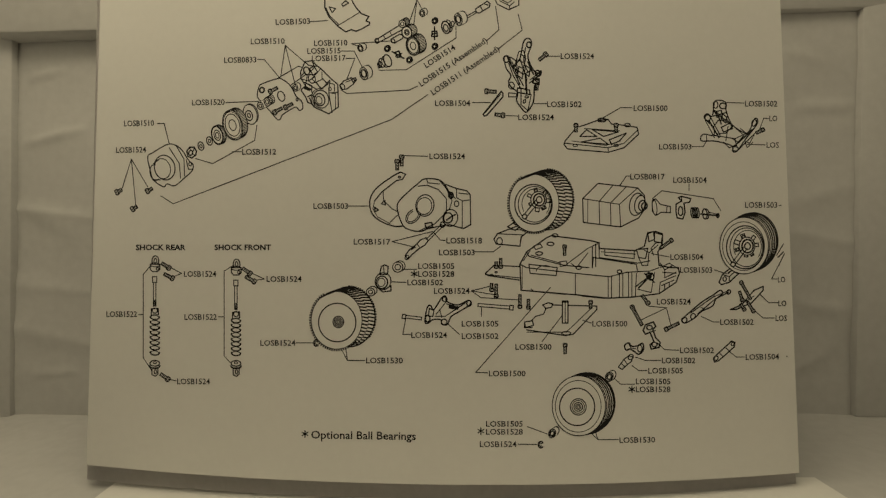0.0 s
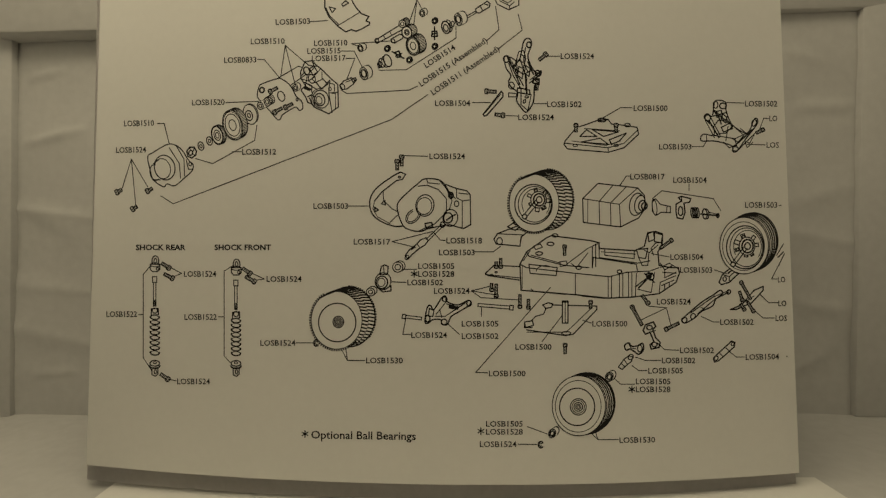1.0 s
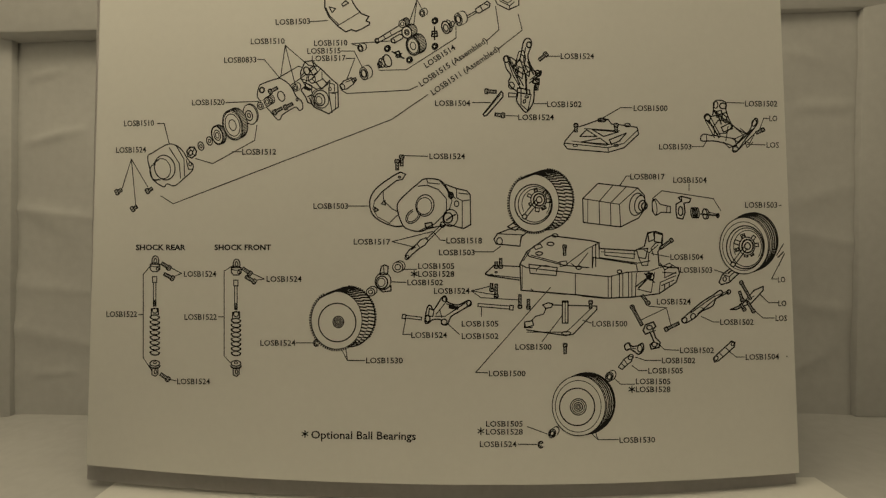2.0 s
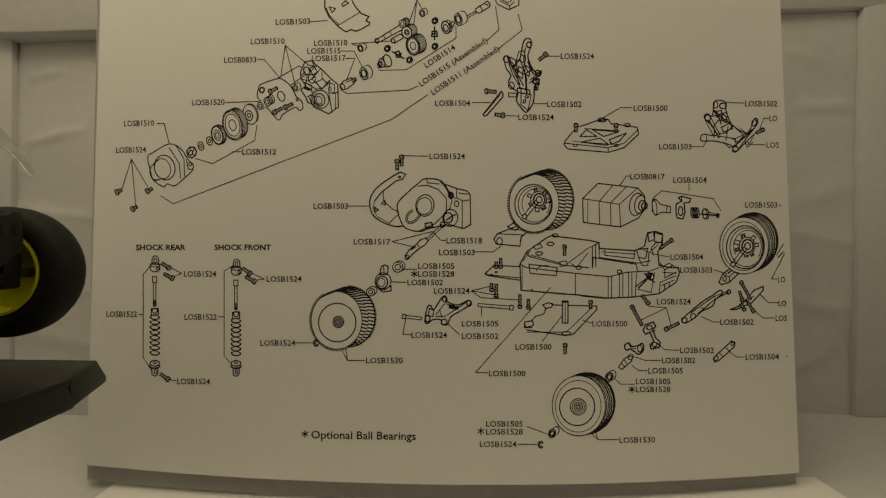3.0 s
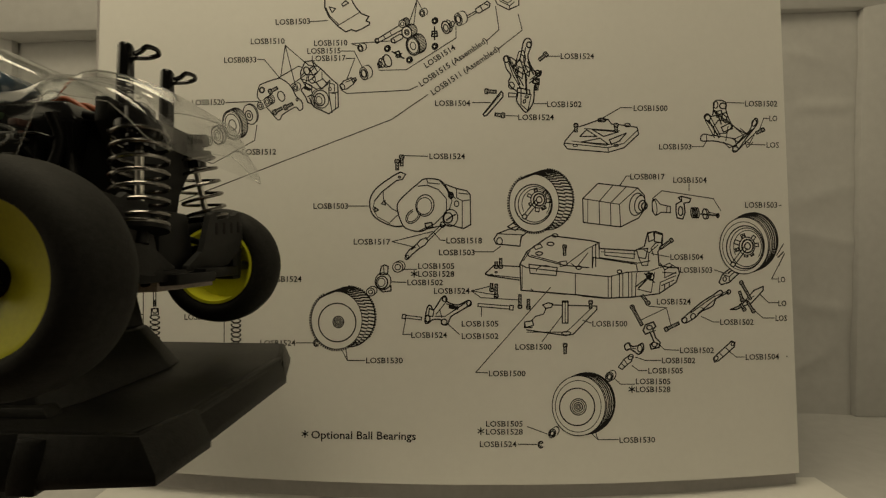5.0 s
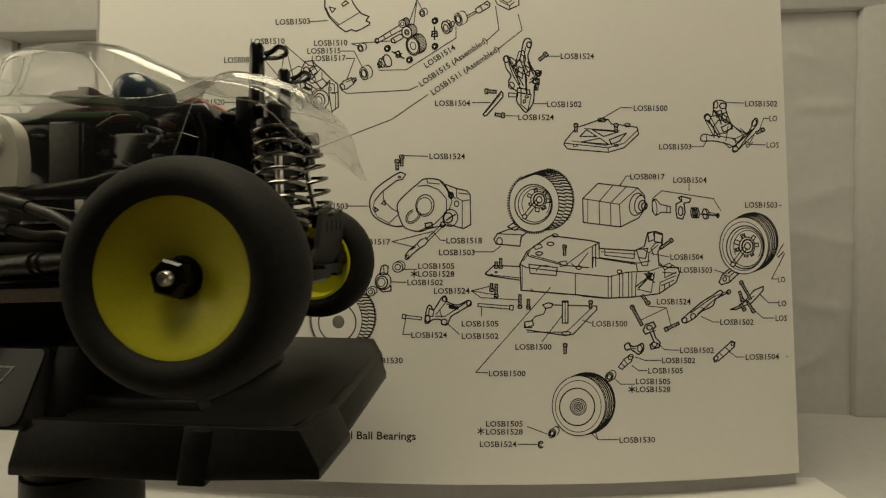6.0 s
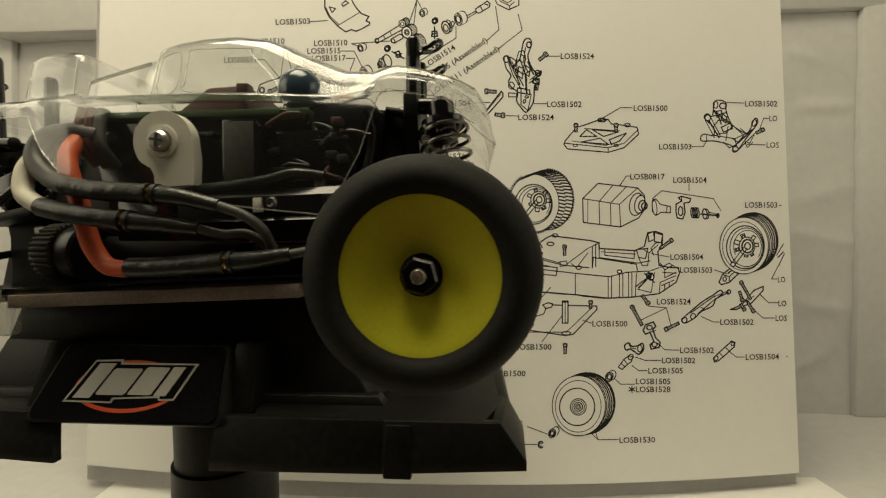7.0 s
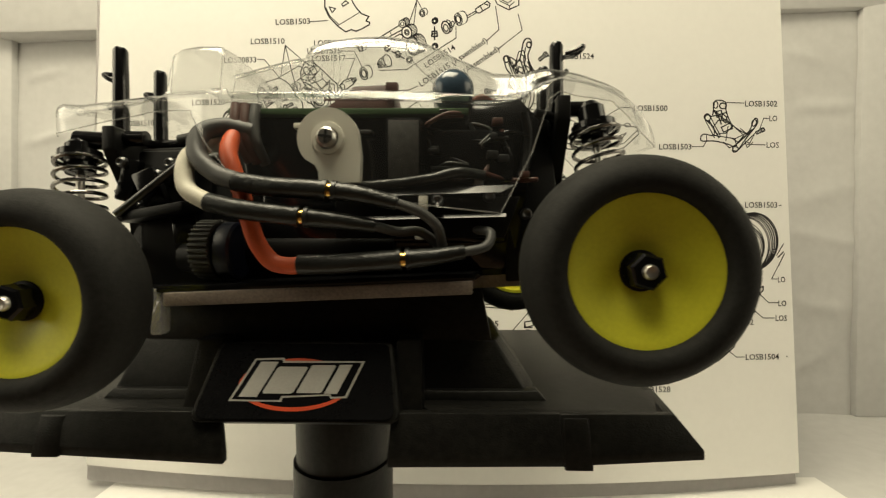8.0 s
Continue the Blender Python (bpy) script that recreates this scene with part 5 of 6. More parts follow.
def shell(truck):
    bm = bmesh.new()
    dense = []
    for a, b in zip(SHELL, SHELL[1:]):
        steps = max(1, round((b[0] - a[0]) / 2.0))
        dense += [[p + (q - p) * k / steps for p, q in zip(a, b)] for k in range(steps)]
    dense.append(list(SHELL[-1]))
    rings = []
    for st in dense:
        half = shell_half(st)
        loop = [(MID - w, z) for w, z in half] + [(MID + w, z) for w, z in reversed(half)]
        rings.append([bm.verts.new(T(st[0], y, z)) for y, z in loop])
    for a, b in zip(rings, rings[1:]):
        for k in range(len(a) - 1):
            bm.faces.new((a[k], a[k + 1], b[k + 1], b[k]))
    bm.faces.new(rings[-1])
    part("body_shell", bm, CLEAR, truck, "unpainted clear plastic truck shell", 70)
    def at(x, k, side, lift=0.0):
        """A point of the shell's cross-section at x, by the section's point k, which may lie between two."""
        i = next(i for i in range(1, len(dense)) if dense[i][0] >= x - 1e-6)
        a, b = dense[i - 1], dense[i]
        f = (x - a[0]) / (b[0] - a[0])
        half = shell_half([p + (q - p) * f for p, q in zip(a, b)])
        n = min(int(k), len(half) - 2)
        (w0, z0), (w1, z1) = half[n], half[n + 1]
        return T(x, MID + side * (w0 + (w1 - w0) * (k - n) + lift), z0 + (z1 - z0) * (k - n))
    for side in (-1, 1):
        # trimmed lower edge, and the moulded folds, milky to paint in their glints
        part("shell_edge", tube(bmesh.new(), [at(st[0], 0, side) for st in dense], 0.13 * U, 6, 0), MILKY_CLEAR, truck, "trimmed edge of the shell, its glint whitened into the plastic")
        def fold(x0, x1, k, r=0.16):
            n = max(3, int((x1 - x0) / 1.5))
            part("shell_fold", tube(bmesh.new(), [at(x0 + (x1 - x0) * i / n, k, side) for i in range(n + 1)], r * U, 6, 0), MILKY_CLEAR, truck)
        fold(-102, -86, 4.5, 0.2)
        fold(-76, -12, 8, 0.18)
        fold(-71.4, -58, 12, 0.34)
        fold(-12, 8, 13, 0.18)
        # side windows pressed into the cab's upper wall, outlined in the same painted glint
        for x0, x1, slant in ((-55.6, -51.0, 0.3), (-49.6, -31.0, 5.5)):
            lo, hi, c = 9.0, 11.4, 0.55
            ring = [(x0, lo + c), (x0, hi - c), (x0 + 1.0, hi), (x1 - slant - 1.0, hi), (x1 - slant, hi - c), (x1, lo + c), (x1 - 1.0, lo), (x0 + 1.0, lo), (x0, lo + c)]
            part("window_fold", tube(bmesh.new(), [at(x, k, side, 0.05) for x, k in ring], 0.13 * U, 6, 4), MILKY_CLEAR, truck, "pressed outline of a side window, its glint whitened in")
        # upright corners of the box behind the cab, and the cab's rear corner
        for x0 in (-84.3, -74.2, -71.6, -56.4):
            part("shell_fold", tube(bmesh.new(), [at(x0, k, side) for k in (8, 9, 10, 11, 12, 13)], 0.17 * U, 6, 3), MILKY_CLEAR, truck)


def chassis(truck):
    z = lambda x, h: sloped(x, h)
    bm = bmesh.new()
    a = [(-81, 19.5), (-80, 18.5), (-23.5, 18.5), (-23.5, 29), (4, 32), (4, 52), (-23.5, 55), (-23.5, 65.5), (-80, 65.5), (-81, 64.5)]
    slab(bm, [T(x, y, z(x, -4.4)) for x, y in a], [T(x, y, z(x, -1.9)) for x, y in a], 0.25 * U)
    part("chassis_plate", bm, CHASSIS_EDGE, truck, "scuffed grey-brown chassis plate edge")
    bm = bmesh.new()
    a = [(-82, 19.0), (-23, 19.0), (-21, 30), (4, 33), (4, 51), (-21, 54), (-23, 65), (-82, 65)]
    slab(bm, [T(x, y, z(x, -1.9)) for x, y in a], [T(x, y, z(x, -0.6)) for x, y in a], 0.25 * U)
    part("chassis_lip", bm, GLOSSY_BLACK, truck)
    # inner tub: tall black side with battery and electronics
    bm = bmesh.new()
    slab(bm, [T(x, y, z(x, -0.8)) for x, y in ((-66, 30), (-14, 30), (-14, 58), (-66, 58))], [T(x, y, 29.2) for x, y in ((-71, 26), (-9.5, 27), (-9.5, 57), (-71, 58))], 0.8 * U)
    part("electronics_case", bm, GLOSSY_BLACK, truck, "black plastic electronics case")
    part("side_rail", slab(bmesh.new(), [T(-47, 21.6, 12.7), T(-18, 21.6, 13.6), T(-18, 25, 13.6), T(-47, 25, 12.7)], [T(-47, 22.9, 14.0), T(-15, 22.9, 15.2), T(-15, 25, 15.2), T(-47, 25, 14.0)]), GLOSSY_BLACK, truck, "glossy black side rail")
    part("side_rail", slab(bmesh.new(), [T(-45, 21.8, 8.3), T(-17, 21.8, 9.0), T(-17, 24, 9.0), T(-45, 24, 8.3)], [T(-45, 22.4, 9.0), T(-17, 22.4, 9.7), T(-17, 24, 9.7), T(-45, 24, 9.0)]), GLOSSY_BLACK, truck)
    part("side_panel", slab(bmesh.new(), [T(-50, 24, 5), T(-17, 24, 5), T(-17, 26, 5), T(-50, 26, 5)], [T(-50, 24, 13), T(-14, 24, 13), T(-14, 26, 13), T(-50, 26, 13)], 0.2 * U), BLACK, truck)
    part("bracket", box(bmesh.new(), T(-33.6, 21.6, 10.2), T(-31.8, 22.6, 13.0), 0.2 * U), WHITE_NYLON, truck, "white plastic tab")
    part("bracket", box(bmesh.new(), T(-34.2, 21.6, 4.6), T(-32.6, 22.6, 6.2), 0.2 * U), WHITE_NYLON, truck, "white plastic tab")
    part("servo", box(bmesh.new(), T(-40, 22.5, 15.5), T(-33, 27, 28), 0.5 * U), GLOSSY_BLACK, truck, "black steering servo with worn label")
    # circuit board on top with its parts
    part("circuit_board", box(bmesh.new(), T(-71.5, 25, 29.3), T(-24, 58, 30.5), 0.1 * U), GREEN, truck, "dark green circuit board")
    part("board_component", slab(bmesh.new(), [T(-56, 30, 30.5), T(-39, 30, 30.5), T(-39, 48, 30.5), T(-56, 48, 30.5)], [T(-48, 31, 37.2), T(-39.4, 31, 37.6), T(-39.4, 47, 37.6), T(-48, 47, 37.2)], 0.8 * U), MAROON, truck, "shrink-wrapped maroon component")
    part("board_component", box(bmesh.new(), T(-41, 29.4, 35.2), T(-38.4, 32, 37.3), 0.3 * U), MAROON, truck)
    part("capacitor", lathe(bmesh.new(), T(-27, 27.0, 35.0), (0, 1, 0), [(-2.2 * U, 0), (-2.1 * U, 1.2 * U), (-1.6 * U, 2.4 * U), (-0.7 * U, 3.5 * U), (0.6 * U, 4.2 * U), (7 * U, 4.3 * U), (8 * U, 3.7 * U), (8.2 * U, 0)], 32), BLUE, truck, "blue round capacitor")
    wire(truck, "board_wire", [(-23, 36, 35), (-20, 37, 36.5), (-15, 38, 33), (-12, 39, 29)], 0.7, BURNT, "orange wire")
    wire(truck, "board_wire", [(-23, 40, 35), (-19, 41, 36.5), (-14, 42, 33), (-10, 43, 28)], 0.7, BURNT, "orange wire")
    wire(truck, "board_wire", [(-13, 26, 30), (-12, 27, 25), (-13, 26, 18)], 0.9, BLACK)
    wire(truck, "board_wire", [(-10, 30, 31), (-6, 31, 30), (-5, 34, 26)], 0.9, BLACK)
    # small fittings, and coloured specks that stand in for glints on the case
    for x, z, w, h, m in ((-25.5, 17.0, 1.3, 0.7, DARK_STEEL), (-22.0, 16.2, 0.9, 0.9, STEEL), (-30.5, 22.5, 0.8, 0.5, HEATSHRINK), (-57.5, 27.0, 0.9, 0.6, WHITE_NYLON), (-44.5, 25.8, 1.6, 0.4, DARK_STEEL), (-17.5, 25.6, 0.4, 0.7, MAROON), (-29.0, 18.6, 2.4, 0.5, HEATSHRINK)):
        part("case_speck", box(bmesh.new(), T(x - w, 24.6, z - h), T(x + w, 27.5, z + h), 0.25 * U), m, truck)
    part("switch_box", box(bmesh.new(), T(-31, 25.2, 16), T(-15, 28, 26.5), 0.8 * U), GLOSSY_BLACK, truck, "glossy black switch box")
    part("servo_label", box(bmesh.new(), T(-39.4, 22.3, 16.2), T(-33.6, 22.46, 27.4), 0.04 * U), WORN_LABEL, truck, "worn grey label on the servo")
    tangle = random.Random(11)
    for k in range(9):
        x0, z0 = tangle.uniform(-31, -14), tangle.uniform(18, 29)
        pts = [(x0, 25.6, z0)]
        for q in range(4):
            pts.append((min(-11, max(-32, pts[-1][0] + tangle.uniform(-4.5, 5.5))), tangle.uniform(24.8, 26.2), min(30, max(16.5, pts[-1][2] + tangle.uniform(-3.4, 3.0)))))
        wire(truck, "board_wire", pts, tangle.uniform(0.3, 0.5), (BLACK, MAROON, HEATSHRINK, GLOSSY_BLACK)[k % 4])
    # further small parts and specks in place of the case's scattered glints
    for k in range(14):
        x, z, w, h = tangle.uniform(-62, -13), tangle.uniform(16.5, 28), tangle.uniform(0.4, 1.3), tangle.uniform(0.3, 0.8)
        if not -58 < x < -43:
            part("case_speck", box(bmesh.new(), T(x - w, 24.2, z - h), T(x + w, 26.8, z + h), 0.2 * U), (GLOSSY_BLACK, DARK_STEEL, HEATSHRINK, MAROON)[k % 4], truck)
    # battery slab across the rear half
    part("battery", box(bmesh.new(), T(-66, 27.5, 4), T(-16, 60, 15), 1.0 * U), GLOSSY_BLACK, truck, "black shrink-wrapped battery pack")
    # bulkheads that close the truck fore and aft of the case
    def block(name, low, high, z0, z1, material=BLACK, bevel=0.5, label=""):
        return part(name, slab(bmesh.new(), [T(x, y, z0) for x, y in low], [T(x, y, z1) for x, y in high], bevel * U), material, truck, label)
    block("rear_bulkhead", [(-84, 30), (-64, 28), (-64, 56), (-84, 54)], [(-82, 31), (-65, 29), (-65, 55), (-82, 53)], -5, 23)
    block("rear_cover", [(-99, 34), (-78, 31), (-78, 53), (-99, 50)], [(-97, 36), (-80, 33), (-80, 51), (-97, 48)], 19, 25)
    block("front_bulkhead", [(-16, 29), (-2, 33), (-2, 51), (-16, 55)], [(-15, 29), (-7, 32), (-7, 50), (-15, 53)], -4, 31.5)
    block("receiver", [(-27, 27.5), (-9.5, 27.5), (-9.5, 55), (-27, 55)], [(-24, 29), (-13, 29), (-13, 53), (-24, 53)], 29.0, 33.6, GLOSSY_BLACK, 0.8, "black receiver box")
    block("top_strap", [(-98, 37), (-64, 36), (-64, 39), (-98, 40)], [(-98, 37), (-64, 36), (-64, 39), (-98, 40)], 25.5, 27.2, GLOSSY_BLACK, 0.3)
    for x, y, z in ((-88, 31.5, 20), (-83, 30.0, 15), (-92, 33, 16), (-13, 28.5, 18), (-12, 28.5, 10), (-30, 22.0, 12), (-20, 24, 13)):
        part("screw_head", lathe(bmesh.new(), T(x, y, z), (0, -1, 0), [(-1.0 * U, 1.2 * U), (0.3 * U, 1.2 * U), (0.8 * U, 0.8 * U), (0.6 * U, 0.5 * U), (0.4 * U, 0.0)], 14), DARK_STEEL, truck, "dark cap screw")
    for k, m in enumerate((MAROON, MAROON, GREY_WIRE)):
        wire(truck, "board_wire", [(-69.5 + k * 1.7, 24.6 + k * 0.4, 31), (-69.2 + k * 1.6, 23.4 + k * 0.4, 27.5), (-68.4 + k * 1.5, 23 + k * 0.4, 23.5), (-67 + k, 25 + k, 20)], 1.1, m)
    wire(truck, "board_wire", [(-46, 23.5, 14.8), (-38, 22.8, 15.4), (-31, 22.6, 16.4), (-26, 23, 17.6), (-21, 24.5, 17.2)], 1.0, HEATSHRINK)
    part("frame_strut", box(bmesh.new(), T(-83.2, 19.2, -13.2), T(-81.2, 22, -4.6), 0.2 * U), MILKY_CLEAR, truck, "clear plastic spacer")


def servo_horn(truck):
    """A white saver disc with a tail, on a cross-head screw."""
    c = Vector((-50.6, 21.0, 23.6))
    outline = []
    for k in range(25):
        a = radians(222 * k / 24)
        outline.append((c.x + 5.8 * math.cos(a), c.z + 5.8 * math.sin(a) + (0.35 if k == 17 else 0)))
    outline += [(c.x - 2.4, c.z - 5.0), (c.x - 1.8, c.z - 6.2), (c.x - 1.7, c.z - 8.6), (c.x + 6.0, c.z - 8.2), (c.x + 6.2, c.z - 3)]
    bm = slab(bmesh.new(), [T(x, c.y, z) for x, z in outline], [T(x, c.y + 2.4, z) for x, z in outline])
    g = part("servo_horn", bm, WHITE_NYLON, truck, "white nylon servo horn")
    part("horn_boss", lathe(bmesh.new(), T(c.x, c.y + 0.3, c.z), (0, -1, 0), [(0, 3.2 * U), (0.7 * U, 3.0 * U), (0.8 * U, 2.2 * U)], 28), WHITE_NYLON, g)
    part("horn_screw", lathe(bmesh.new(), T(c.x, c.y, c.z), (0, -1, 0), [(0, 2.0 * U), (1.2 * U, 1.9 * U), (1.7 * U, 1.4 * U), (1.8 * U, 0)], 24), STEEL, g, "cross-head steel screw")
    # dark bars on the screw's face, colouring in the shade of its cross recess
    for a in (0, 90):
        m = Matrix.Translation(T(c.x, c.y - 1.75, c.z)) @ Matrix.Rotation(radians(a + 8), 4, "Y")
        bm = box(bmesh.new(), (-1.2 * U, -0.1 * U, -0.22 * U), (1.2 * U, 0.1 * U, 0.22 * U))
        bm.transform(m)
        part("cross_shade", bm, DARK_STEEL, g)


def spur_gear(c, root, tip, wide, teeth):
    """A spur gear on the x axis with square teeth."""
    bm = bmesh.new()
    rings = [[], []]
    for k in range(teeth * 4):
        a = math.tau * k / (teeth * 4)
        rad = tip if k % 4 < 2 else root + 0.55 * (tip - root)
        for ring, x in zip(rings, (0.0, wide)):
            ring.append(bm.verts.new(c + Vector((x, rad * math.cos(a), rad * math.sin(a))) * U))
    n = len(rings[0])
    for k in range(n):
        bm.faces.new((rings[0][k], rings[0][(k + 1) % n], rings[1][(k + 1) % n], rings[1][k]))
    bm.faces.new(rings[0])
    bm.faces.new(list(reversed(rings[1])))
    return bm


def motor_and_wires(truck):
    part("motor_flange", lathe(bmesh.new(), T(-72.6, 25.4, 2.4), (1, 0, 0), [(0, 0), (0, 5.2 * U), (0.8 * U, 5.7 * U), (3.2 * U, 5.7 * U), (3.6 * U, 5.2 * U), (3.6 * U, 0)], 40), NAVY, truck, "dark navy motor flange")
    part("motor", lathe(bmesh.new(), T(-69, 31, 2.2), (1, 0, 0), [(0, 0), (0, 4.4 * U), (30 * U, 4.4 * U), (30 * U, 0)], 32), BLACK, truck, "dark motor can")
    part("gear", spur_gear(T(-76.3, 25, 2.6), 4.9, 5.9, 3.6, 34), GREY_PLASTIC, truck, "grey plastic toothed gear")
    part("gear_hub", lathe(bmesh.new(), T(-81, 26, 1.0), (1, 0, 0), [(0, 0), (0, 2.8 * U), (3.6 * U, 3.4 * U), (3.6 * U, 0)], 20), BLACK, truck)
    # three thick motor wires with gold plugs
    wire(truck, "motor_wire", [(-66, 24, 25.5), (-71, 23, 26.3), (-74.5, 21, 24.5), (-74, 19, 20), (-70, 18, 16.5), (-66, 17.2, 15)], 1.75, GREY_WIRE, "grey silicone motor wire")
    plug(truck, [(-66, 17.2, 15), (-60, 16.5, 14), (-52, 16, 13.4), (-44, 16, 12.6), (-37, 16.5, 11.0)], 1.75, 0.58)
    wire(truck, "motor_wire", [(-37, 16.5, 11.0), (-33, 17, 9.5), (-30, 18, 7), (-29, 20, 3.5)], 0.95, GREY_WIRE, "grey silicone motor wire")
    wire(truck, "motor_wire", [(-70, 26, 23), (-74, 23, 23.0), (-76.5, 20, 19.5), (-75.5, 18, 14), (-71, 17, 11.2)], 1.6, WHITE_WIRE, "white silicone motor wire")
    plug(truck, [(-71, 17, 11.2), (-64, 16, 9.8), (-56, 15.6, 8.8), (-48, 16, 8.0), (-41, 17, 7.0)], 1.75, 0.55)
    wire(truck, "motor_wire", [(-41, 17, 7.0), (-37, 18, 6), (-33, 19, 6), (-29, 21, 3)], 0.9, GREY_WIRE, "grey silicone motor wire")
    wire(truck, "motor_wire", [(-69.0, 24.4, 26.0), (-69.3, 22.0, 23.4), (-68.9, 20.2, 20.6), (-67.6, 19.3, 17.4), (-66.0, 19.2, 13), (-64.6, 19, 8.4), (-63, 18.8, 4), (-60.2, 18.5, 0.6), (-57, 18.2, -0.2), (-54.5, 18, 0.0)], 1.6, RED_WIRE, "orange-red silicone motor wire")
    plug(truck, [(-55, 18, 0.0), (-48, 17.6, 0.2), (-40, 17.4, 0.8), (-32, 17.6, 1.4), (-25, 18.5, 2.4)], 1.85, 0.62)
    wire(truck, "motor_wire", [(-25, 18.5, 2.4), (-21, 19.5, 3.4), (-20, 22, 6.0), (-23, 25, 6.6)], 0.9, GREY_WIRE, "grey silicone motor wire")
    wire(truck, "signal_wire", [(-80, 33, 22), (-84, 30, 21), (-82.5, 28, 19), (-79, 29, 21), (-76, 30, 22)], 0.9, GREY_WIRE, "thin grey wire")
    wire(truck, "signal_wire", [(-62, 30, 31), (-70, 32, 30), (-80, 34, 28), (-88, 36, 27)], 1.1, GREY_WIRE, "thin grey wire")


def suspension(truck):
    for y in both_sides(30.5):
        s = 1 if y < MID else -1
        back = 0.0 if s > 0 else -5.2
        shock(truck, (1.1 + back, y - s * 0.5, 33), (4.6 + back, y - s * 4.5, 5.5 if s > 0 else 10.5), 8 if s > 0 else 6, 4.75)
        shock(truck, (-105.2, y - s * 0.5, 25.6), (-101.5, y - s * 5.5, -2), 9, 4.25, 0.17)
        part("damper_mount", rod(bmesh.new(), T(-106.0, y - s * 0.4, 25.6), T(-97.0, y + s * 0.4, 25.2), 1.9 * U), GLOSSY_BLACK, truck)
        # lower arms
        for x0, x1, xh, zz in ((-8, 6, 0.5, -1.0), (-99, -83, -91, -6.0)):
            bm = slab(bmesh.new(), [T(x0, y + s * 8, zz - 1.2), T(x1, y + s * 8, zz - 1.2), T(xh + 3.2, y - s * 12, zz - 1.4), T(xh - 3.2, y - s * 12, zz - 1.4)],
                      [T(x0, y + s * 8, zz + 1.2), T(x1, y + s * 8, zz + 1.2), T(xh + 3.2, y - s * 12, zz + 1.2), T(xh - 3.2, y - s * 12, zz + 1.2)], 0.4 * U)
            part("suspension_arm", bm, BLACK, truck)
            bm = box(bmesh.new(), T(xh - 2.6, min(y - s * 10, y - s * 15), zz - 2.5), T(xh + 2.6, max(y - s * 10, y - s * 15), zz + 6.5), 0.7 * U)
            part("hub_carrier", bm, BLACK, truck)
            part("axle", rod(bmesh.new(), T(xh, y - s * 14, zz + 1.2 if xh > -50 else zz + 1.0), T(xh, y - s * 22, zz + 1.1), 1.3 * U), DARK_STEEL, truck)
            part("link_rod", rod(bmesh.new(), T(xh - 3.5, y + s * 6, zz + 9), T(xh - 2.5, y - s * 12, zz + 6.0), 0.8 * U), DARK_STEEL, truck)
            part("ball_joint", lathe(bmesh.new(), T(xh - 3.5, y + s * 6, zz + 9), (1, 0, 0), [(-1.6 * U, 0), (-1.2 * U, 1.5 * U), (1.2 * U, 1.5 * U), (1.6 * U, 0)], 12), BLACK, truck)
        # knuckle plate seen on the front arm
        rim = [(27.6, 13.2), (22.0, 14.6), (20.8, 13.0), (15.2, 14.0), (14.2, 15.2), (11.6, 15.4), (10.6, 8.0), (12.4, 4.6), (18.2, 0.6), (27.0, -0.6), (36.0, -1.8), (36.0, 0.8), (30.0, 4.0)]
        rim, front_x = [(p if s > 0 else 2 * MID - p - 5.0, q) for p, q in rim], 3.6 if s > 0 else 1.8
        part("steering_plate", slab(bmesh.new(), [T(front_x, p, q) for p, q in rim], [T(front_x + 1.4, p, q) for p, q in rim], 0.25 * U), DULL_BLACK, truck, "dull black slotted steering plate")
        ya, yb = sorted((y - s * 13.5, y - s * 3.0))
        part("steering_knuckle", slab(bmesh.new(), [T(-4 + back, ya, -3.5), T(3.2 + back, ya, -3.5), T(3.2 + back, yb, -3.5), T(-4 + back, yb, -3.5)], [T(-3 + back, ya + 1, 5), T(2.4 + back, ya + 1, 6), T(2.4 + back, yb - 1, 6), T(-3 + back, yb - 1, 5)], 0.7 * U), BLACK, truck)
        # thin dark strips laid on the plate, painting the shade inside its slots
        for k in range(4):
            p = 24.2 - 3.6 * k if s > 0 else 2 * MID - 29.2 + 3.6 * k
            part("slot_shade", box(bmesh.new(), T(front_x + 1.3, p - 0.7, 8.4 + 0.4 * k), T(front_x + 1.46, p + 0.7, 11.4 + 0.4 * k), 0.05 * U), INK, truck, "dark strip painted for a shaded slot in the plate")
    # towers with arms out to the dampers, and gear boxes
    for x, top, foot, name in ((-4.0, 32, 0, "front_tower"), (-97.0, 26, -6, "rear_tower")):
        out = [(MID - 5, foot), (MID + 5, foot), (MID + 7, top - 14), (MID + 14.5, top - 3), (MID + 14.5, top + 2.0), (MID + 8, top + 1.6), (MID - 8, top + 1.6), (MID - 14.5, top + 2.0), (MID - 14.5, top - 3), (MID - 7, top - 14)]
        part("damper_tower", slab(bmesh.new(), [T(x - 2, y, z) for y, z in out], [T(x + 0.8, y, z) for y, z in out], 0.5 * U), BLACK, truck)
        for y in both_sides(31):
            part("tower_pin", rod(bmesh.new(), T(x - 2, y, top), T(x + 5, y, top), 1.6 * U), GLOSSY_BLACK, truck)
    bm = slab(bmesh.new(), [T(x, y, -4) for x, y in ((-10, 34), (1.5, 36), (1.5, 50), (-10, 52))], [T(x, y, 13) for x, y in ((-10, 36), (0, 38), (0, 48), (-10, 50))], 0.8 * U)
    part("front_gearbox", bm, BLACK, truck)
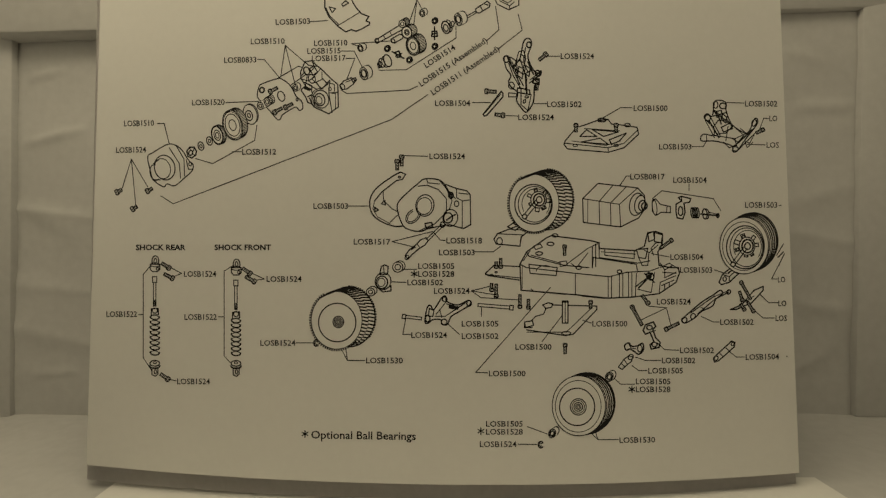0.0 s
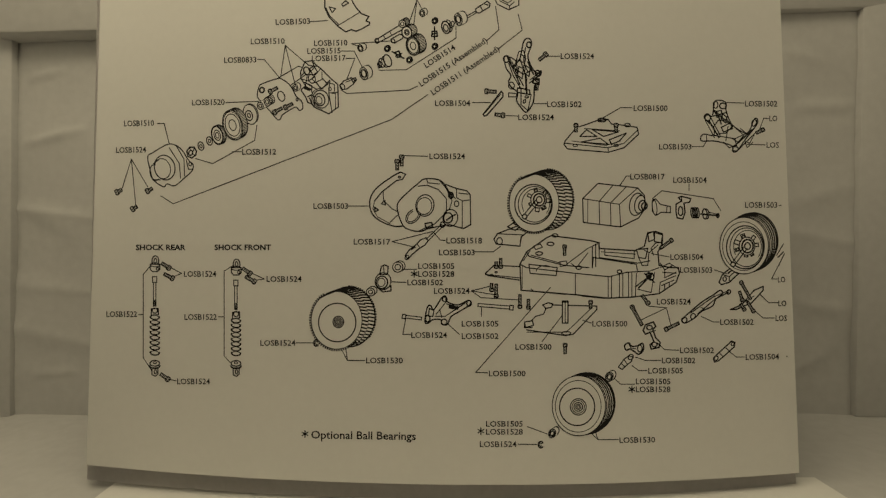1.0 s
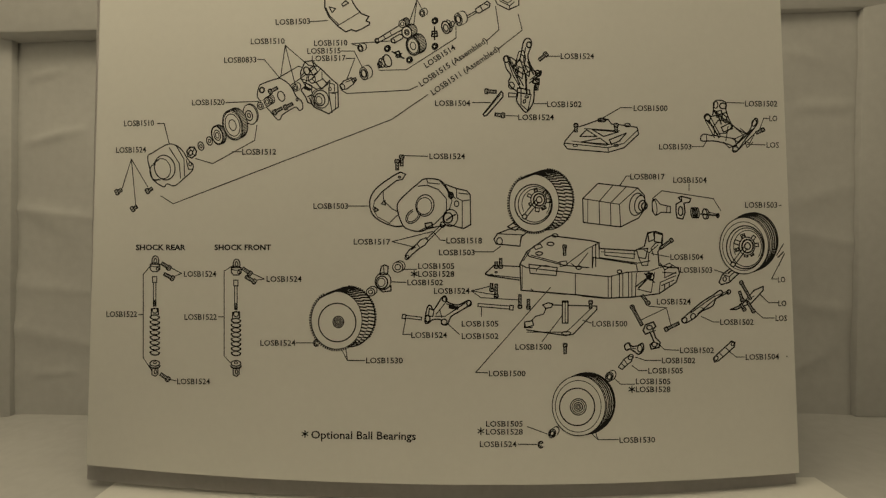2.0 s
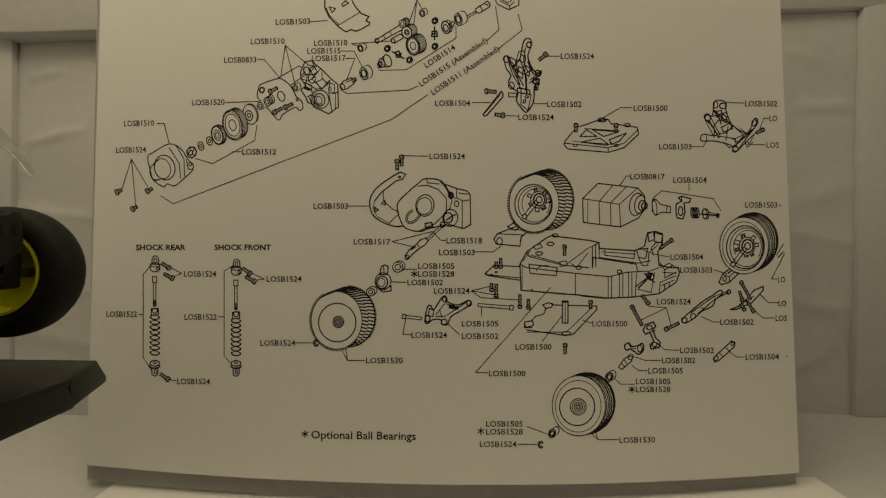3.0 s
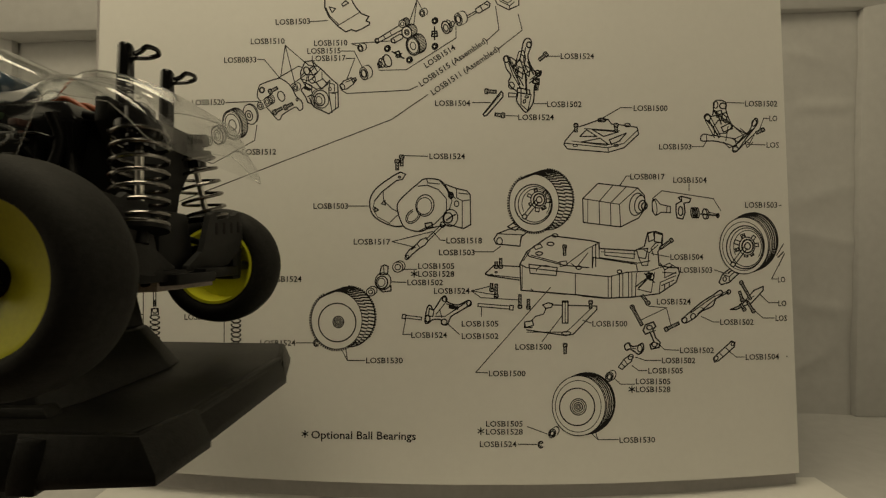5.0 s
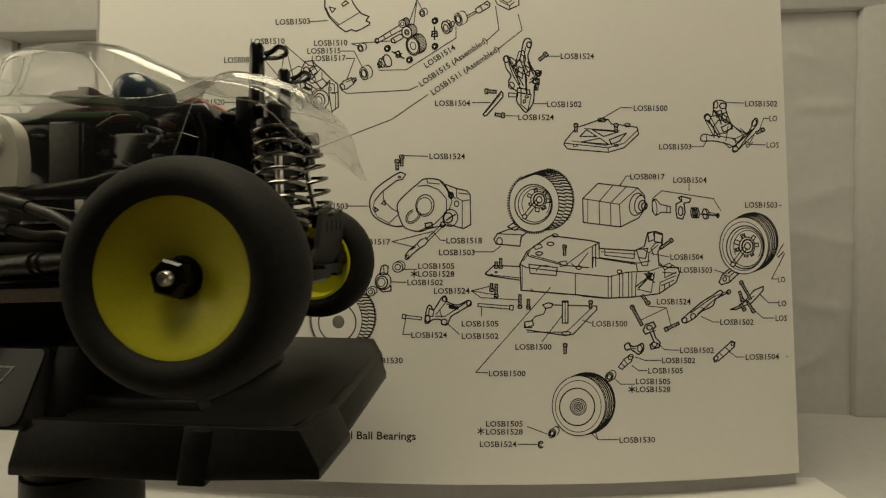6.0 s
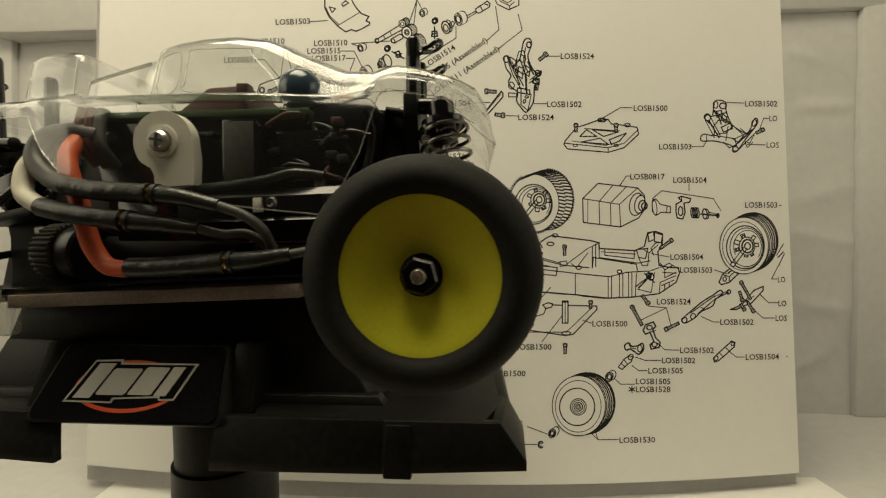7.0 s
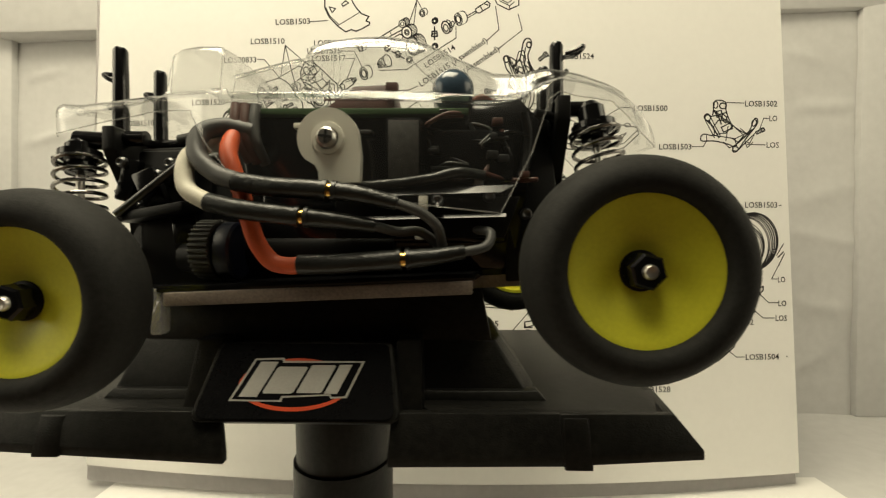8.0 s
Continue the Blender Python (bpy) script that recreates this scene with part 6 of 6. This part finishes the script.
    part("front_bumper", slab(bmesh.new(), [T(1, 31, -3.4), T(7, 34, -3.0), T(6, 50, -3.0), T(-1, 54, -3.4)], [T(1, 31, -1.2), T(7, 34, -0.6), T(6, 50, -0.6), T(-1, 54, -1.2)], 0.5 * U), BLACK, truck)
    bm = slab(bmesh.new(), [T(x, y, -9) for x, y in ((-101, 34), (-80, 31), (-80, 57), (-101, 54))], [T(x, y, 20) for x, y in ((-97, 37), (-78, 34), (-78, 54), (-97, 51))], 1.0 * U)
    part("rear_gearbox", bm, BLACK, truck)
    part("rear_housing", slab(bmesh.new(), [T(x, y, -7) for x, y in ((-93, 30), (-77, 28.5), (-77, 54), (-93, 54))], [T(x, y, 23.5) for x, y in ((-94, 31), (-77, 29.5), (-77, 53), (-94, 53))], 0.8 * U), BLACK, truck)
    part("gear_cover", lathe(bmesh.new(), T(-90, 33, 14), (0, 1, 0), [(0, 0), (0, 5.0 * U), (1.0 * U, 6.0 * U), (6 * U, 6 * U), (6 * U, 0)], 28), BLACK, truck)
    for x, z, w, h, lean in ((-95, 17, 1.8, 9.0, 0.25), (-89, 15, 2.4, 8.0, -0.4), (-84, 18, 1.6, 6.5, 0.5), (-82, 6, 2.6, 7.0, -0.15)):
        bm = box(bmesh.new(), (-w * U, -1.2 * U, -h / 2 * U), (w * U, 1.2 * U, h / 2 * U), 0.4 * U)
        bm.transform(Matrix.Translation(T(x, 29.5 + lean * 3, z)) @ Matrix.Rotation(lean, 4, "Y"))
        part("gearbox_web", bm, GLOSSY_BLACK, truck)
    for x, z in ((-95.5, 20.6), (-88.2, 18.0), (-91.5, 12.6), (-82.4, 8.0), (-85.5, 20.4)):
        part("screw_head", lathe(bmesh.new(), T(x, 28.6, z), (0, -1, 0), [(-1.5 * U, 1.1 * U), (0.3 * U, 1.1 * U), (0.7 * U, 0.7 * U), (0.4 * U, 0.4 * U), (0.4 * U, 0.0)], 14), DARK_STEEL, truck, "dark cap screw")
    part("link_rod", rod(bmesh.new(), T(-94, 25, 9.5), T(-80, 27.5, 22), 0.8 * U), DARK_STEEL, truck)
    part("rear_brace", slab(bmesh.new(), [T(-95, 26, 8), T(-79, 22, 10), T(-79, 34, 10), T(-95, 34, 8)], [T(-95, 26, 10), T(-79, 22, 12), T(-79, 34, 12), T(-95, 34, 10)], 0.4 * U), BLACK, truck)
    for y in (33.7, 46.5):
        g, c = body_post(truck, -4.8, y, 28, 47.2)
        body_clip(truck, Vector((-4.0, y, 43.6)), (1.0, 0.05, 0.5))
        g, c = body_post(truck, -99.5, y, 22, 46.5)
        body_clip(truck, Vector((-100.5, y + 0.5, 38.5)), (-0.5, 0.55, 0.55))


def model_truck():
    truck = new("model_truck")
    tagged(truck, "radio-controlled model truck, yellow wheels, clear shell, on a black stand", "model truck")
    chassis(truck)
    suspension(truck)
    motor_and_wires(truck)
    servo_horn(truck)
    for side in (-1, 1):
        back = 0.0 if side < 0 else 7.5      # the far axle ends sit further back
        wheel(truck, 0.3 - back, side, 0.0, 0.9, 0.9 if side < 0 else 0.0)
        wheel(truck, -92.4 - back, side, -4.9, 0.76)
    shell(truck)
    return truck


def plaque_mark(stand, plane):
    """The maker's mark as plain shapes: an orange oval behind slanted silver blocks with a dark outline."""
    ring = bmesh.new()
    n = 64
    outer = [ring.verts.new(plane(math.cos(a) * 10.6 - 0.6, math.sin(a) * 4.7 - 0.6, 0.10)) for a in [math.tau * k / n for k in range(n)]]
    inner = [ring.verts.new(plane(math.cos(a) * 10.1 - 0.6, math.sin(a) * 4.1 - 0.5, 0.10)) for a in [math.tau * k / n for k in range(n)]]
    for k in range(n):
        ring.faces.new((outer[k], outer[(k + 1) % n], inner[(k + 1) % n], inner[k]))
    part("mark_oval", ring, ORANGE_PRINT, stand, "thin orange oval on the plaque")
    def flat(name, outline, lift, material, label=""):
        bm = bmesh.new()
        bm.faces.new([bm.verts.new(plane(x, y, lift)) for x, y in outline])
        part(name, bm, material, stand, label)
    flat("mark_border", [(-12.4, -3.6), (-9.0, 4.0), (-3.4, 4.2), (-3.2, 3.6), (12.2, 3.6), (9.4, -3.0), (6.4, -3.1), (6.2, -2.6), (-2.4, -3.0), (-2.6, -3.7)], 0.16, SILVER, "silver outline of the plaque's mark")
    flat("mark_field", [(-11.8, -3.3), (-8.7, 3.7), (-3.7, 3.8), (-3.5, 3.2), (11.6, 3.3), (9.1, -2.7), (6.6, -2.8), (6.4, -2.3), (-2.7, -2.7), (-2.9, -3.4)], 0.22, STICKER)
    def block(x0, x1, y0, y1, cut=0.0):
        """A slanted block, its corners cut where rounded."""
        k = 0.45
        pts = [(x0 + cut, y0), (x1 - cut, y0), (x1, y0 + cut), (x1, y1 - cut), (x1 - cut, y1), (x0 + cut, y1), (x0, y1 - cut), (x0, y0 + cut)]
        flat("mark_block", [(x + k * y, y) for x, y in dict.fromkeys(pts)], 0.28, SILVER, "plain slanted silver block of the plaque's mark")
    block(-9.3, -5.9, -2.9, 3.4)
    block(-5.4, 0.4, -2.3, 2.5, 0.35)
    block(0.9, 5.6, -2.2, 2.8, 0.25)
    block(6.2, 8.6, -2.3, 2.9)


def display_stand():
    """A black moulded display stand: flared tray, raised saddle, plaque and a thick round post."""
    stand = new("display_stand")
    tagged(stand, "black moulded plastic display stand with a plaque, on a round post", "display stand")
    xl, xr, yn, yf = -120.0, 16.4, 14.6, 92.0
    top = [(xl + 7, 17), (-74, 17), (-71, 22), (-34, 22), (-31, 17), (xr - 7, 17), (xr - 2, 29), (xr - 2, 70), (xr - 9, 89), (xl + 9, 89), (xl + 2, 70), (xl + 2, 29)]
    part("tray", slab(bmesh.new(), [S(x, y, -28.0) for x, y in top], [S(x, y, -26.3) for x, y in top], 0.3 * U), STAND_BLACK, stand)
    def skirt(a0, a1, b0, b1, z0, z1, thick=1.6, lip=1.6):
        """A flared wall from the tray's edge a0-a1 down to the foot line b0-b1, with an upright lip at its foot; z0 and z1: heights at the two ends."""
        n = (Vector(b1) - Vector(b0)).normalized()
        inn = Vector((-n.y, n.x)) * thick
        hi = [S(*a0, -26.3), S(*a1, -26.3), S(a1[0] + inn.x, a1[1] + inn.y, -26.3), S(a0[0] + inn.x, a0[1] + inn.y, -26.3)]
        mid = [S(*b0, z0 + lip), S(*b1, z1 + lip), S(b1[0] + inn.x, b1[1] + inn.y, z1 + lip), S(b0[0] + inn.x, b0[1] + inn.y, z0 + lip)]
        lo = [S(*b0, z0), S(*b1, z1), S(b1[0] + inn.x, b1[1] + inn.y, z1), S(b0[0] + inn.x, b0[1] + inn.y, z0)]
        bm = bmesh.new()
        rings = [[bm.verts.new(p) for p in q] for q in (lo, mid, hi)]
        for a, b in zip(rings, rings[1:]):
            for k in range(4):
                bm.faces.new((a[k], a[(k + 1) % 4], b[(k + 1) % 4], b[k]))
        bm.faces.new(rings[0]), bm.faces.new(rings[2])
        bmesh.ops.bevel(bm, geom=bm.edges[:], offset=0.15 * U, segments=2, affect="EDGES", profile=0.5)
        part("skirt", bm, STAND_BLACK, stand)
    skirt((-38, 16.4), (-8, 16.4), (-38.5, yn), (-8, yn), -35.2, -34.8)
    skirt((-8, 16.4), (xr - 4.2, 16.4), (-8, yn), (xr, yn), -34.8, -33.4)
    skirt((xl + 7, 16.4), (-69, 16.4), (xl, yn), (-67.4, yn), -32.4, -34.9)
    skirt((xr - 4.2, 16.4), (xr - 2, 29), (xr, yn), (xr + 1, 28.5), -33.4, -33.4)
    skirt((xr - 2.5, 29), (xr - 2.5, 69), (xr - 0.5, 28.5), (xr - 0.5, 69.5), -33.4, -33.4)
    skirt((xr - 2, 70), (xr - 9, 89), (xr - 1, 69.5), (xr - 8, 92), -33.4, -33.4)
    skirt((xr - 9, 89), (xl + 9, 89), (xr - 8, 92), (xl + 8, 92), -33.4, -32.6)
    skirt((xl + 2, 29), (xl + 7, 16.4), (xl, 28.5), (xl, yn), -32.6, -32.4)
    skirt((xl + 9, 89), (xl + 2, 29), (xl + 8, 92), (xl, 28.5), -32.6, -32.6)
    # stepped brackets beside the plaque
    for x0, x1 in ((-77.0, -71.0), (-38.4, -32.4)):
        bm = slab(bmesh.new(), [S(x0, 18.2, -27.0), S(x1, 18.2, -27.0), S(x1, 27, -27.0), S(x0, 27, -27.0)], [S(x0 + 0.6, 22.6, -14.6), S(x1 - 0.6, 22.6, -14.6), S(x1 - 0.6, 30, -14.6), S(x0 + 0.6, 30, -14.6)], 0.5 * U)
        part("bracket", bm, STAND_BLACK, stand)
    for x, foot in ((-98.7, -33.7), (-5.3, -35.3)):
        bm = slab(bmesh.new(), [S(x - 2.4, yn - 0.6, foot), S(x + 2.6, yn - 0.6, foot), S(x + 2.4, yn + 2.5, foot), S(x - 2.4, yn + 2.5, foot)],
                  [S(x - 2.2, 15.9, -26.9), S(x + 2.2, 15.9, -26.9), S(x + 2.2, 19, -26.9), S(x - 2.2, 19, -26.9)], 0.35 * U)
        part("rib", bm, STAND_BLACK, stand)
    # saddle that carries the chassis
    low = [(-94.5, 24), (-11.5, 24), (-9.5, 32), (-9.5, 57), (-11.5, 64), (-94.5, 64), (-98, 57), (-98, 32)]
    high = [(-91, 27.5), (-18.5, 27.5), (-17, 33), (-17, 55), (-18.5, 60.5), (-91, 60.5), (-94, 55), (-94, 33)]
    part("saddle", slab(bmesh.new(), [S(x, y, -26.3) for x, y in low], [S(x, y, -15.6) for x, y in high], 0.7 * U), STAND_BLACK, stand)
    part("saddle_pad", slab(bmesh.new(), [S(-91, 27.6, -16), S(-19, 27.6, -16), S(-19, 60, -16), S(-91, 60, -16)], [S(-88, 28.2, -8.2), S(-21, 28.2, -5.3), S(-21, 59, -5.3), S(-88, 59, -8.2)], 0.4 * U), STAND_BLACK, stand)
    part("saddle_step", slab(bmesh.new(), [S(-95, 22.6, -26.3), S(-9, 22.6, -26.3), S(-9, 26, -26.3), S(-95, 26, -26.3)], [S(-93.5, 23.2, -24.6), S(-10.5, 23.2, -24.6), S(-10.5, 26, -24.6), S(-93.5, 26, -24.6)], 0.2 * U), STAND_BLACK, stand)
    # plaque leaning back, rounded lower corners
    c, up = Vector((-54.6, 18.4, -21.0)), Vector((0, 0.5, 0.87)).normalized()
    out = Vector((0, -0.87, 0.5)).normalized()
    def plane(x, y, lift):
        p = c + Vector((x, 0, 0)) + up * y + out * lift
        return S(*p)
    edge = [(-15.0, 6.6), (14.6, 6.6), (15.4, 6.1), (15.7, 5.2), (17.1, -5.2), (16.9, -6.3), (15.9, -6.9), (-16.9, -6.9), (-17.9, -6.3), (-18.1, -5.2), (-16.4, 5.2), (-16.0, 6.2)]
    part("plaque_mount", slab(bmesh.new(), [plane(x * 1.12, y - 0.2, -5.0) for x, y in edge], [plane(x * 1.045, y * 1.07, -0.25) for x, y in edge], 0.3 * U), STAND_BLACK, stand)
    part("plaque", slab(bmesh.new(), [plane(x, y, -0.2) for x, y in edge], [plane(x, y, 0.05) for x, y in edge]), STICKER, stand, "glossy black plaque with a silver mark in an orange oval")
    plaque_mark(stand, lambda x, y, lift: plane(x * 0.97 - 0.6, y - 0.3, lift))
    # round post on the floor
    part("post", lathe(bmesh.new(), S(-53.5, 45, -27), (0, 0, -1), [(0, 0), (0, 11.6 * U), (21 * U, 11.2 * U), (21.2 * U, 11.9 * U), (64 * U, 12.1 * U), (64.4 * U, 14 * U), (70 * U, 16 * U), (70 * U, 0)], 48), STAND_BLACK, stand, "thick black round post")
    return stand


truck = model_truck()
stand = display_stand()


# ---- the truck on its stand slides past from left to right
def motions():
    # seconds, x, y, z of the near front hub in drawing units from the eye, then tip, lean and turn in degrees
    path = [(0.0, -186, 0, -5.4, 0, 0.5, 5.0), (1.7, -139, 14, -5.3, -0.5, 1.2, 5.0), (2.8, -105.5, 33, -5.2, -0.9, 1.8, 4.8), (3.0, -102.4, 36.9, -5.1, -0.9, 1.9, 4.4),
            (3.5, -96.5, 45.4, -4.6, -0.95, 1.9, 2.6), (4.0, -87.6, 52.3, -4.3, -1.1, 1.8, 1.2), (4.5, -75.7, 54.2, -4.0, -1.0, 1.2, 0.2), (4.7, -70.6, 54.0, -4.0, -0.9, 1.0, 0.0),
            (5.8, -41.50, 54.80, -4.01, -0.48, -0.06, -4.40),
            (6.0, -37.20, 55.40, -3.94, -0.00, 0.44, -4.20),
            (6.5, -16.65, 54.41, -3.80, 0.68, -0.99, -4.50),
            (7.0, -3.66, 55.82, -3.75, 1.36, -0.13, -4.00),
            (7.5, 11.88, 57.31, -3.37, 1.15, -0.08, -2.50),
            (8.0, 28.63, 58.25, -3.25, 0.88, 0.12, -0.75)]
    for thing, base in ((truck, TRUCK_BASE), (stand, STAND_BASE)):
        rows = []
        for t, x, y, z, tip, lean, turn in path:
            rows.append((t, pose(x * U, y * U, EYE_Z + z * U, tip, lean, turn) @ Matrix.Translation(base * U)))
        walk(thing, rows)


motions()
